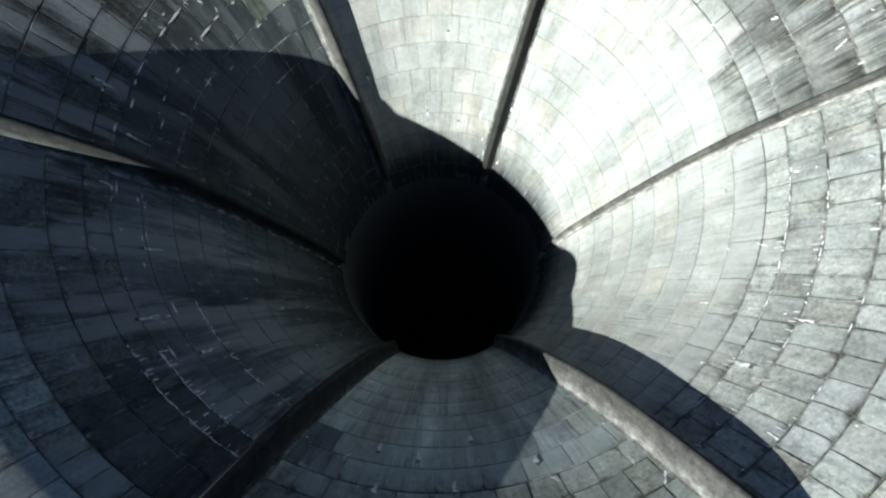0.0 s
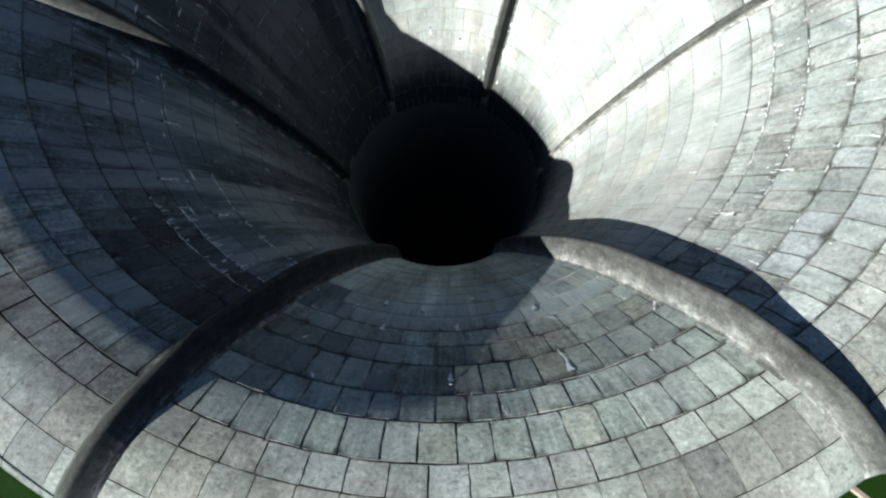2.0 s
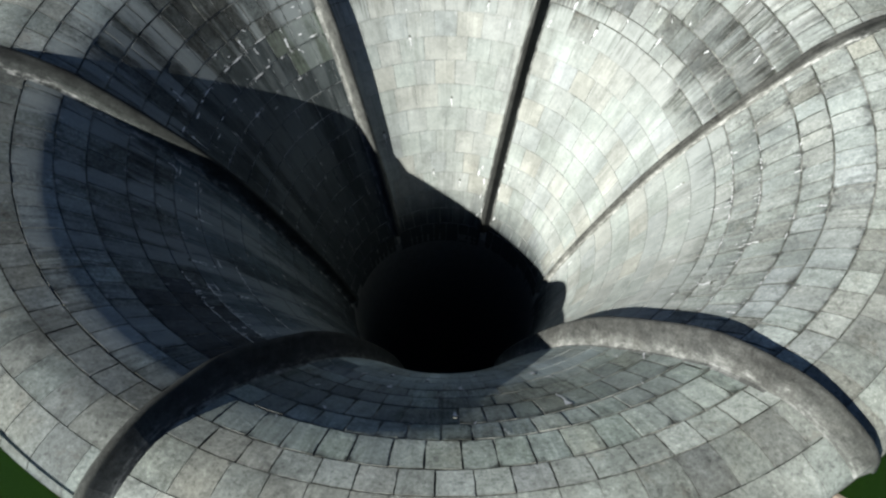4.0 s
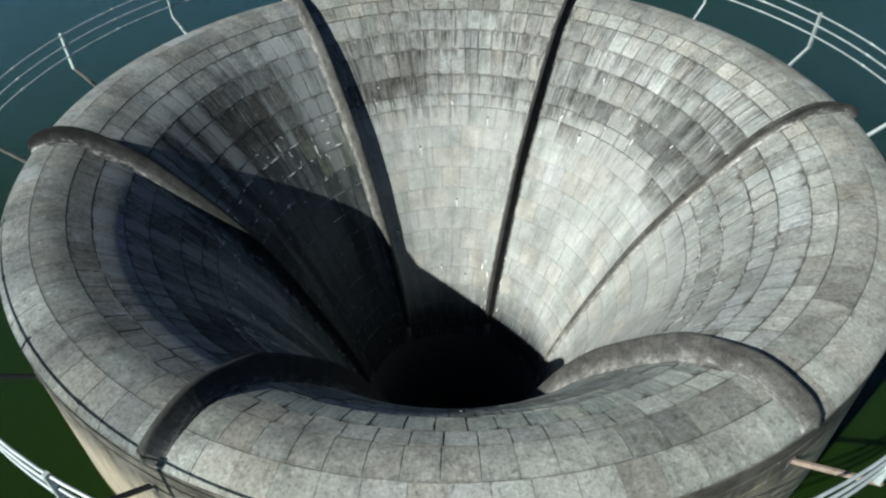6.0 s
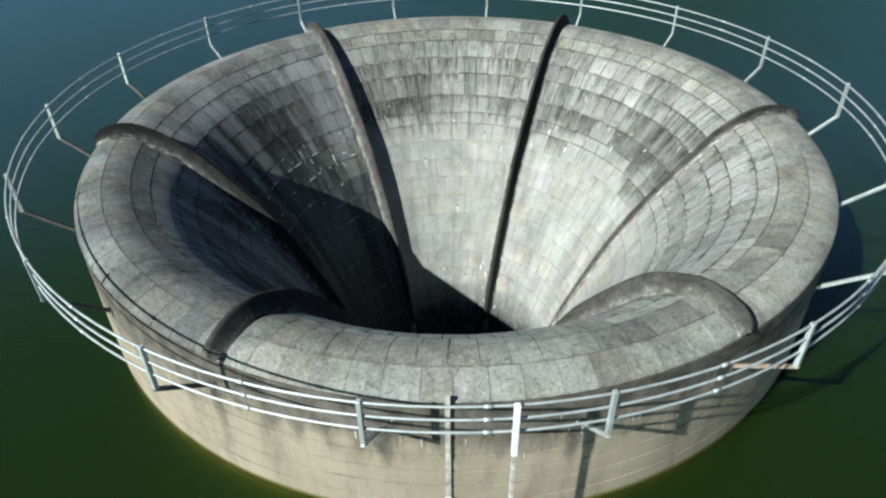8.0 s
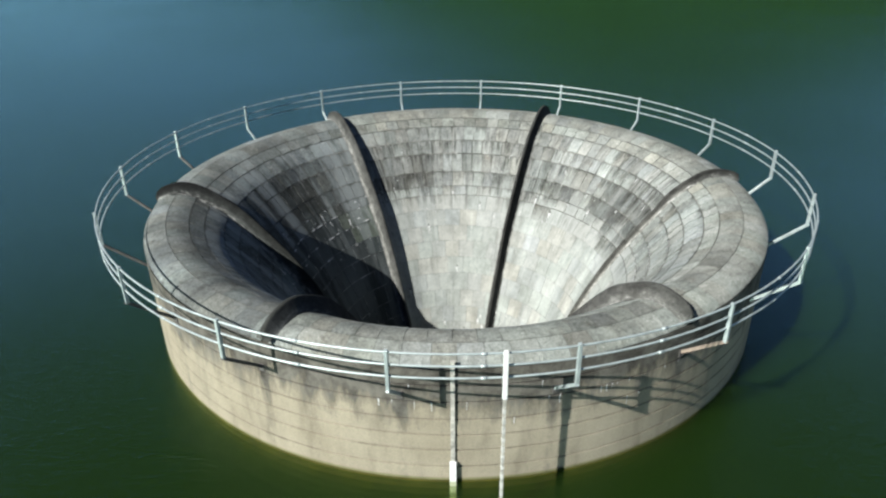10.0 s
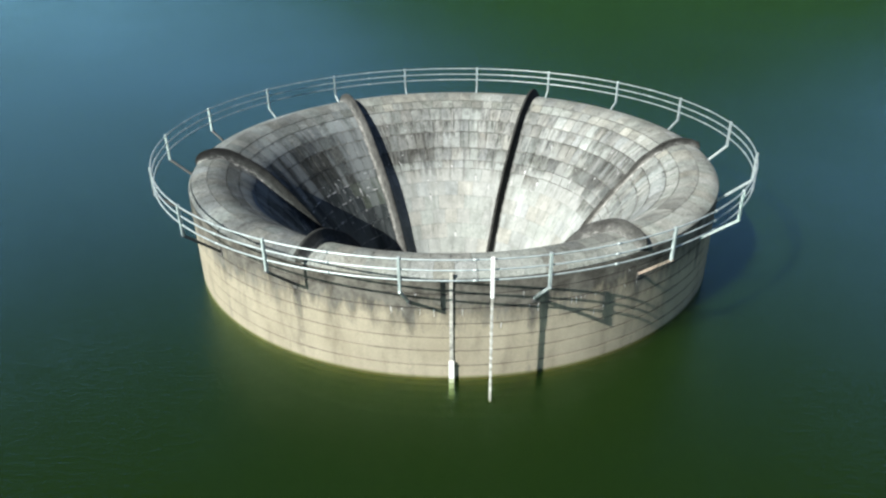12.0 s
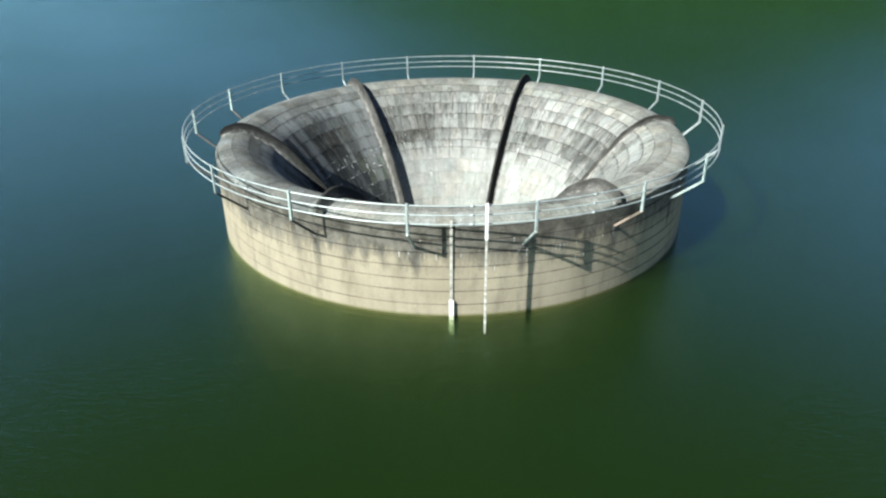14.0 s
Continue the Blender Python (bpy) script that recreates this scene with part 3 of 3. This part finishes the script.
def block_mesh(s0, s1, half, gap, lift, mat, shade_side):
    """One worked block from the run s0 to s1, half its width in radians to each side, its face following the curve, edges worn round."""
    rm = on_line((s0 + s1) / 2)[0].x
    e = 0.62 * gap / rm
    c, ce = 0.010, 0.010 / rm
    mid = [s0 + (s1 - s0) * u for u in (0.25, 0.5, 0.75)]
    ss = [s0 + gap, s0 + gap + c] + mid + [s1 - gap - c, s1 - gap]
    aa = [e - half, e + ce - half, 0.0, half - e - ce, half - e]
    last, wide = len(ss) - 1, len(aa)
    worn = [[random.uniform(-0.6, 2.0) * gap for k in range(len(ss))] for side in range(4)]

    def place(i, j):
        s_in = worn[0][j] if i < 2 else -worn[1][j] if i > last - 2 else 0.0
        a_in = worn[2][i] / rm if j < 2 else -worn[3][i] / rm if j > 2 else 0.0
        return ss[i] + 0.7 * s_in, aa[j] + 0.6 * a_in

    verts, faces, spots = [], [], []
    for i in range(last + 1):
        for j in range(wide):
            s, a = place(i, j)
            rim = i in (0, last) or j in (0, wide - 1)
            verts.append(at(s, a, lift - (0.08 * gap if rim else 0.0) + random.uniform(-0.001, 0.001)))
            spots += [s - s0, (half - abs(a)) * rm, s1 - s]
    for i in range(last):
        for j in range(wide - 1):
            faces.append((i * wide + j, (i + 1) * wide + j, (i + 1) * wide + j + 1, i * wide + j + 1))
    tops = len(faces)
    ring = [j for j in range(wide)] + [wide * i + wide - 1 for i in range(1, last + 1)] + [wide * last + j for j in (3, 2, 1, 0)] + [wide * i for i in range(last - 1, 0, -1)]
    base = len(verts)
    for k in ring:
        verts.append(at(*place(*divmod(k, wide)), -0.06))
        spots += [0.0, 0.0, 0.0]
    for k in range(len(ring)):
        n = (k + 1) % len(ring)
        faces.append((ring[k], ring[n], base + n, base + k))
    me = bpy.data.meshes.new("block")
    me.from_pydata(verts, [], faces)
    me.attributes.new("spot", "FLOAT_VECTOR", "POINT").data.foreach_set("vector", spots)
    inner = lambda v: v < base and 0 < v // wide < last and 0 < v % wide < wide - 1
    for p in me.polygons:
        p.use_smooth = all(inner(v) for v in p.vertices)
    for e in me.edges:
        p, q = sorted(e.vertices)
        e.use_edge_sharp = not (inner(p) and inner(q)) or p // wide == q // wide and p // wide in (1, last - 1) or q - p == wide and p % wide in (1, wide - 2)
    me.materials.append(mat)
    me.materials.append(MAT_CREST_GAP if s0 < 1.5 else MAT_GAP if s0 < 6.0 else MAT_LIMY if shade_side else MAT_LIME)
    for p in me.polygons[tops:]:
        p.material_index = 1
    return me


random.seed(4)
bays = []
for k in range(6):
    a0 = RIB_A - (k + 1) * BAY
    bm = bmesh.new()
    runs = list(np.arange(0.03, 15.4, 0.34))
    line = [on_line(s)[0] - (0.05 if s < 2.3 else 0.013) * on_line(s)[1] for s in runs]
    revolve(bm, [(q.x, q.y) for q in line], 30, a0, a0 + BAY)
    for f in bm.faces:
        c = f.calc_center_median()
        f.material_index = 0 if math.hypot(c.x, c.y) > 6.95 else 1
    bay = part("bay", bm, MAT_GAP, spillway, "funnel bay of coursed grey blocks between two ribs")
    bay.data.materials.append(MAT_LIMY if k > 3 else MAT_LIME)
    bays.append((bay, a0))
for c, (radius, count, phase, gap) in enumerate(COURSES[:-1]):
    edge = 0.12 / radius
    for k, (bay, a0) in enumerate(bays):
        s0, s1 = course_top(c, k), course_top(c + 1, k)
        here = count if k == 3 or count < 15 else count - (k + c) % 2
        start = phase if k == 3 else (phase + 0.37 * k) % 1.0
        step = (BAY - 2 * edge) / here
        cuts = [a0 + edge] + [a0 + edge + (j + start + random.gauss(0, 0.035)) * step for j in range(here + 1) if 0.3 < j + start < here - 0.3] + [a0 + BAY - edge]
        made = {}
        for left, right in zip(cuts, cuts[1:]):
            a = (left + right) / 2
            spot = Vector((math.cos(a), math.sin(a), 0)) * radius
            patch = 1 + (0.18 if c < 3 else 0.35) * noise.noise(spot * 0.6 + Vector((0, 0, 3.1 * c))) + random.gauss(0, 0.08)
            turn = math.degrees(a) % 360
            foul_or_shaded = False
            for course, low, top, left_of in FOUL_OR_SHADED:
                if course == c and (low <= turn <= top or low <= turn - 360 <= top):
                    patch *= left_of
                    foul_or_shaded = True
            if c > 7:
                mat = MAT_SHADE_BLACK if foul_or_shaded and k == 5 else MAT_ALGAE_SHADE if foul_or_shaded and k > 2 else MAT_STAINED if foul_or_shaded else MAT_ALGAE_SHADE if k == 4 else MAT_WASHED if k < 3 else MAT_SHADE_TINT if k == 3 else MAT_OLIVE if c < 10 else MAT_SHADE_BLACK
                if c == 8 and k < 4 and not foul_or_shaded:
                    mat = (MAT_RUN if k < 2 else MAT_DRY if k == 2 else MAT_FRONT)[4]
            else:
                tones, mats = (CREST_TONES, MAT_CREST if k < 4 else MAT_CREST_SHADE_SIDE) if c < 3 else (FUNNEL_TONES, MAT_RUN if k < 2 else MAT_DRY if k == 2 else MAT_FRONT if k == 3 else MAT_SHADE_SIDE)
                mat = MAT_SOOT if foul_or_shaded and k == 4 and c > 4 else mats[min(range(len(tones)), key=lambda i: abs(tones[i] - 0.01 * TONES[k][c] * patch))]
            wide = round(math.degrees(right - left) * 20)
            variant = (wide, mat.name, random.randrange(2))
            if variant not in made:
                made[variant] = block_mesh(s0, s1, math.radians(wide / 40), gap * (0.7 if k == 4 and c > 2 else 1.0), random.uniform(-0.4, 0.4) * gap, mat, k > 3)
            ob = new("block", made[variant])
            ob.rotation_euler.z = a
            ob.parent = bay


def rib(angle, crest, shaded_flank, foot, tall, mat):
    """A curved fin over the crest and down the funnel, with a low ledge at its foot inside the crest."""
    def sweep(s0, s1, n, foot, top, rise):
        bm = bmesh.new()
        mark = bm.verts.layers.float_vector.new("spot")
        rows = []
        for i in range(n + 1):
            s = s0 + (s1 - s0) * i / n
            q, w = on_line(s)
            h = rise(s)
            t = min(top, 0.8 * h)
            sec = [(-0.2, -foot), (0.0, -foot), (h - 0.6 * t, -t), (h - 0.15 * t, -0.75 * t), (h, -0.3 * t), (h, 0.3 * t), (h - 0.15 * t, 0.75 * t), (h - 0.6 * t, t), (0.0, foot), (-0.2, foot)]
            rows.append([bm.verts.new((q.x + u * w.x, y, q.y + u * w.y)) for u, y in sec])
            for v, (u, y) in zip(rows[-1], sec):
                v[mark] = (max(u, 0.0) / max(h, 0.3), s, y)
        for a, b in zip(rows, rows[1:]):
            for j in range(9):
                bm.faces.new((a[j], a[j + 1], b[j + 1], b[j])).smooth = 1 < j < 7
        bm.faces.new(rows[0])
        bm.faces.new(rows[-1][::-1])
        bmesh.ops.recalc_face_normals(bm, faces=bm.faces[:])
        return bm

    high = lambda s: float(np.interp(s - 0.1, [0, 0.12, 0.35, 0.9, 1.7, 2.6, 3.6, 6.0, 9.5, 14.5], [0.12, 0.25, min(crest, 0.36), crest + 0.04, crest + 0.07, max(crest + 0.05, 0.50 * tall), 0.54 * tall, 0.57 * tall, 0.42 * tall, 0.26 * tall]))
    low = lambda s: 0.10 * min(1.0, math.sqrt(max(s - 1.85, 0.0) / 0.2) + 0.15)
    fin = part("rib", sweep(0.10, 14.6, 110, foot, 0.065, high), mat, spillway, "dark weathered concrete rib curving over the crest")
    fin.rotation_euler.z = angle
    fin.data.materials.append(MAT_SHADED_FLANK)
    # paint the shade on the flank that faces away from the sun
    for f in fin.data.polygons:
        f.material_index = 1 if f.normal.y * shaded_flank > 0.5 and f.area > 0.012 else 0
    part("ledge", sweep(1.86, 14.4, 90, foot + 0.08, foot + 0.05, low), mat, fin)


# each rib's height on the crest, the flank away from the sun that has shade put into its colour, half its width at the
# foot, and its height in the funnel
for k, (crest, shaded_flank, foot, tall, mat) in enumerate(((0.44, -1, 0.18, 1.0, MAT_RIB_GREY), (0.44, -1, 0.2, 1.0, MAT_RIB), (0.26, 0, 0.08, 0.42, MAT_RIB_TAN),
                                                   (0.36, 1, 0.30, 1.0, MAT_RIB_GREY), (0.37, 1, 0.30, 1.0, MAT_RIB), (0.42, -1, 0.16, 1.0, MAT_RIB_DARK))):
    rib(RIB_A - k * BAY, crest, shaded_flank, foot, tall, mat)

# ---- weep holes in the funnel, each with a white lime run under it ----
MAT_LIME_RUN = simple("lime_run", (0.34, 0.35, 0.345), 0.9, 0.0, 9.0, 0.3)
random.seed(9)
HOLES = [(-99.3, 7.05, 0.3), (-92.1, 6.90, 0.38), (-82.1, 7.60, 0.25), (-97.9, 5.72, 0.3), (-86.0, 5.88, 0.35), (-73.3, 3.75, 0.75), (-72.3, 6.32, 0.25), (-87.4, 3.95, 0.25), (102.2, 7.50, 0.4), (88.6, 9.60, 0.3), (186.0, 5.75, 0.5),
         (178.0, 6.15, 0.6), (171.0, 5.2, 0.45), (-5.0, 6.95, 0.35), (-38.8, 5.10, 0.5), (-30.0, 4.4, 0.4), (79.0, 6.40, 0.35), (117.5, 10.5, 0.4), (97.0, 12.3, 0.25),
         (83.0, 12.7, 0.25), (138.0, 6.3, 0.5), (149.0, 5.6, 0.45), (56.0, 5.7, 0.4), (48.0, 6.2, 0.45), (32.0, 5.4, 0.35), (200.0, 6.6, 0.5), (214.0, 5.9, 0.5), (223.0, 6.8, 0.45)]
for deg, run, drop in HOLES:
    a = math.radians(deg)
    q, w = on_line(run)
    out = Vector((w.x * math.cos(a), w.x * math.sin(a), w.y))
    spot = Vector((q.x * math.cos(a), q.x * math.sin(a), q.y))
    bm = bmesh.new()
    tube(bm, [spot - 0.05 * out, spot + 0.014 * out], 0.04, 10)
    part("weep_hole", bm, MAT_GAP, spillway)
    bm = bmesh.new()
    left, right = [], []
    for k in range(9):
        s = run + 0.05 + drop * k / 8
        wide = (0.05 if -110 < deg < -60 else 0.03) * (1 - k / 9) * random.uniform(0.3, 1.7) / on_line(s)[0].x
        drift = random.uniform(-0.022, 0.022) / on_line(s)[0].x
        left.append(bm.verts.new(at(s, a + drift - wide, 0.012)))
        right.append(bm.verts.new(at(s, a + drift + wide, 0.012)))
    for k in range(8):
        bm.faces.new((left[k], left[k + 1], right[k + 1], right[k]))
    part("lime_run", bm, MAT_LIME_RUN, spillway)

# lime spatter leaking from the joints, most of it on the shaded side
bm = bmesh.new()
for k, (bay, a0) in enumerate(bays):
    for j in range((20, 20, 20, 20, 22, 50)[k]):
        shade_side = k > 3
        course = random.choice((7, 8, 8, 8, 9, 9, 9, 10, 12) if shade_side else (4, 5, 5, 6, 6, 7, 8, 9))
        step = BAY / COURSES[course][1]
        a = a0 + min(max((random.randrange(COURSES[course][1]) + random.choice((0.0, 0.5))) * step, 0.05), BAY - 0.05) + random.gauss(0, 0.25 if shade_side else 0.01) * step
        flat = shade_side and random.random() < 0.55
        s = course_top(course, k) + random.gauss(0.0, 0.012 if flat and random.random() < 0.5 else 0.12)
        long, wide = random.choice((0.04, 0.05, 0.07, 0.1, 0.14, 0.26)), random.uniform(0.008, 0.026)
        if flat:
            long, wide = random.uniform(0.03, 0.06), random.choice((0.05, 0.08, 0.12, 0.18))
        lean = random.gauss(0, 0.35)
        left, right = [], []
        for i in range(7):
            q = s + long * i / 6
            rad = on_line(q)[0].x
            half = wide * random.uniform(0.2, 1.3) * (0.3 if i in (0, 6) else 1.0) / rad
            mid = a + (lean * long * i / 6 + random.gauss(0, 0.006)) / rad
            left.append(bm.verts.new(at(q, mid - half, 0.012)))
            right.append(bm.verts.new(at(q, mid + half, 0.012)))
        for i in range(6):
            bm.faces.new((left[i], left[i + 1], right[i + 1], right[i]))
# broken white seams along joints of two bays, with drips
for bay, course, low, top, count in ((4, 7, -143, -118, 46), (4, 8, -141, -117, 46), (4, 10, -149, -117, 46), (2, 5, -48, -10, 16), (2, 6, -50, -6, 30), (2, 7, -50, -2, 30)):
    for j in range(count):
        a = math.radians(random.uniform(low, top))
        s = course_top(course, bay) + random.gauss(0, 0.012)
        drip = random.random() < 0.35
        long, wide = (random.uniform(0.08, 0.26), random.uniform(0.008, 0.018)) if drip else (random.uniform(0.015, 0.04), random.uniform(0.03, 0.13))
        edge = []
        for i in range(9):
            u = 2 * math.pi * i / 9
            grow = random.uniform(0.35, 1.3)
            edge.append(bm.verts.new(at(s + (0.5 * long if drip else 0.0) + 0.5 * long * grow * math.sin(u), a + wide * grow * math.cos(u) / on_line(s)[0].x, 0.012)))
        bm.faces.new(edge[::-1])
# crusts at the lower ends of two ribs
for j in range(46):
    a = math.radians(random.choice((64.6, 4.6)) + random.gauss(0, 5.0))
    s = random.uniform(11.6, 14.4)
    long, wide = random.uniform(0.08, 0.4), random.uniform(0.01, 0.04)
    edge = []
    for i in range(9):
        u = 2 * math.pi * i / 9
        grow = random.uniform(0.5, 1.2)
        edge.append(bm.verts.new(at(s + 0.5 * long * grow * math.sin(u), a + wide * grow * math.cos(u) / on_line(s)[0].x, 0.012)))
    bm.faces.new(edge[::-1])
tagged(part("lime_spatter", bm, MAT_LIME_RUN, spillway), kind="stuff")

# lime drips from the joints of the drum
bm = bmesh.new()
for j in range(20):
    a = math.radians(random.uniform(-104, -52))
    top, wide = random.choice((2.53, 2.53, 2.53, 3.05, 1.96)), random.uniform(0.010, 0.024)
    long = random.uniform(0.08, 0.36)
    left, right = [], []
    for i in range(6):
        half = wide * random.uniform(0.4, 1.2) * (1 - i / 7) / 11.38
        mid = a + random.gauss(0, 0.004) / 11.38
        for side, way in ((left, -1), (right, 1)):
            side.append(bm.verts.new((11.384 * math.cos(mid + way * half), 11.384 * math.sin(mid + way * half), top - long * i / 5)))
    for i in range(5):
        bm.faces.new((left[i], left[i + 1], right[i + 1], right[i]))
tagged(part("lime_drips", bm, MAT_LIME_RUN, spillway), kind="stuff")

# ---- railing ----
RAIL_R, RAIL_Z, POST_A = 12.58, 4.88, math.radians(83.56)
railing = tagged(new("railing"), "galvanised three-bar steel railing on sloping brackets round the spillway", "railing")
for k in range(3):
    bm = bmesh.new()
    tube(bm, [(RAIL_R * math.cos(a), RAIL_R * math.sin(a), RAIL_Z - 0.335 * k) for a in np.linspace(0, 2 * math.pi, 145)[:-1]], 0.027, 8, True)
    part("rail", bm, MAT_STEEL, railing, "round steel rail bar")
    for j in range(18):
        a = POST_A - (j + 0.5) * math.pi / 9
        bm = bmesh.new()
        d = 0.006
        tube(bm, [(RAIL_R * math.cos(a + i * d), RAIL_R * math.sin(a + i * d), RAIL_Z - 0.335 * k) for i in (-1, 0, 1)], 0.038, 8)
        part("collar", bm, MAT_STEEL, railing)


def section(bm, pts, wide, deep):
    """A flat bar through points in the plane y = 0: wide across y, deep in the plane."""
    pts = [Vector((x, 0, z)) for x, z in pts]
    rows = []
    for i, q in enumerate(pts):
        d = (pts[min(i + 1, len(pts) - 1)] - pts[max(i - 1, 0)]).normalized()
        s = Vector((-d.z, 0, d.x)) * deep / 2
        y = Vector((0, wide / 2, 0))
        rows.append([bm.verts.new(v) for v in (q + s + y, q + s - y, q - s - y, q - s + y)])
    for a, b in zip(rows, rows[1:]):
        for j in range(4):
            bm.faces.new((a[j], a[(j + 1) % 4], b[(j + 1) % 4], b[j]))
    bm.faces.new(rows[0])
    bm.faces.new(rows[-1][::-1])
    bmesh.ops.recalc_face_normals(bm, faces=bm.faces[:])
    bmesh.ops.bevel(bm, geom=bm.edges[:], offset=0.006, segments=1, affect="EDGES")


for k in range(18):
    a = POST_A - k * math.pi / 9
    bm = bmesh.new()
    section(bm, [(RAIL_R + 0.02, RAIL_Z + 0.07), (RAIL_R + 0.02, 3.78)], 0.085, 0.10)
    post = part("post", bm, MAT_STEEL, railing)
    post.rotation_euler.z = a
    bm = bmesh.new()
    section(bm, [(RAIL_R + 0.07, 3.84), (11.35, 2.72)], 0.075, 0.09)
    # left-hand brackets take a darker steel that paints in their shaded undersides
    arm = part("bracket", bm, MAT_RUST if k == 7 else MAT_DARK_STEEL if 9 < k < 15 else MAT_STEEL, railing)
    arm.rotation_euler.z = a
    bm = bmesh.new()
    box(bm, (0.03, 0.16, 0.24), (11.395, 0, 2.72), None, 0.008)
    plate = part("wall_plate", bm, MAT_DARK_STEEL, railing)
    plate.rotation_euler.z = a

# ---- measuring staff from rail to water, and the gauge board on the drum ----
staff = tagged(new("measuring_staff"), "tall white notched measuring staff hanging from railing down to water", "staff")
staff.rotation_euler.z = math.radians(-84.25)
bm = bmesh.new()
section(bm, [(12.66, 3.7), (12.66, -0.10)], 0.07, 0.08)
part("pole", bm, MAT_BOARD, staff)
bm = bmesh.new()
section(bm, [(12.66, 4.98), (12.66, 3.66)], 0.105, 0.10)
part("clamp_post", bm, MAT_WHITE, staff, "white post clamped to the railing")
for k in range(11):
    bm = bmesh.new()
    box(bm, (0.088, 0.078, 0.12 + 0.05 * (k % 3)), (12.66, 0, 3.3 - 0.29 * k), None, 0.01)
    part("cleat", bm, MAT_CLEAT, staff)
gauge = tagged(new("water_gauge"), "white vertical gauge board fixed to the drum wall", "gauge")
gauge.rotation_euler.z = math.radians(-89.7)
bm = bmesh.new()
box(bm, (0.06, 0.11, 1.95), (11.425, 0, 2.87), None, 0.006)
part("upper_strip", bm, MAT_BOARD, gauge)
bm = bmesh.new()
box(bm, (0.05, 0.12, 1.4), (11.41, 0, 1.18), None, 0.006)
part("backing_strip", bm, MAT_BOARD, gauge)
bm = bmesh.new()
box(bm, (0.08, 0.18, 1.5), (11.48, 0, -0.15), None, 0.008)
part("board", bm, MAT_WHITE, gauge, "clean white board")

# ---- lake: the surface round the drum, and thin murky sheets under it ----
def lake_ring(name, z, outer, mat):
    bm = bmesh.new()
    revolve(bm, [(outer, z), (150.0, z), (40.0, z), (16.0, z), (11.33, z)], 96, smooth=False)
    me = bpy.data.meshes.new(name)
    bm.to_mesh(me)
    bm.free()
    me.materials.append(mat)
    ob = new(name, me)
    ob.visible_shadow = False
    return ob


water = tagged(lake_ring("water", -0.05, 1800.0, MAT_WATER), "dark green lake water with small ripples", "water", kind="structure")
for z in (-0.22, -0.45, -0.7, -1.0, -1.35):
    lake_ring("murk", z, 1800.0, MAT_MURK).parent = water
lake_ring("lake_bed", -1.8, 1800.0, MAT_DEEP).parent = water

# ---- far wooded shore, closing the place round the lake ----
bm = bmesh.new()
rows = []
for i in range(181):
    a = 2 * math.pi * i / 180
    peak = 14 + 9 * noise.noise(Vector((math.cos(a) * 4, math.sin(a) * 4, 0)))
    side = math.exp(-((math.degrees(a) - 74) / 26) ** 2)
    peak += 140 * side
    rows.append([bm.verts.new((r * math.cos(a), r * math.sin(a), z)) for r, z in ((330, -3), (345, 2), (430, 0.6 * peak), (520, peak), (700, peak * 0.7))])
for p0, p1 in zip(rows, rows[1:]):
    for j in range(4):
        bm.faces.new((p0[j], p1[j], p1[j + 1], p0[j + 1])).smooth = True
me = bpy.data.meshes.new("backdrop")
bm.to_mesh(me)
bm.free()
me.materials.append(MAT_FOREST)
tagged(new("backdrop", me), "dark green wooded hills round the lake", "hills", kind="structure")
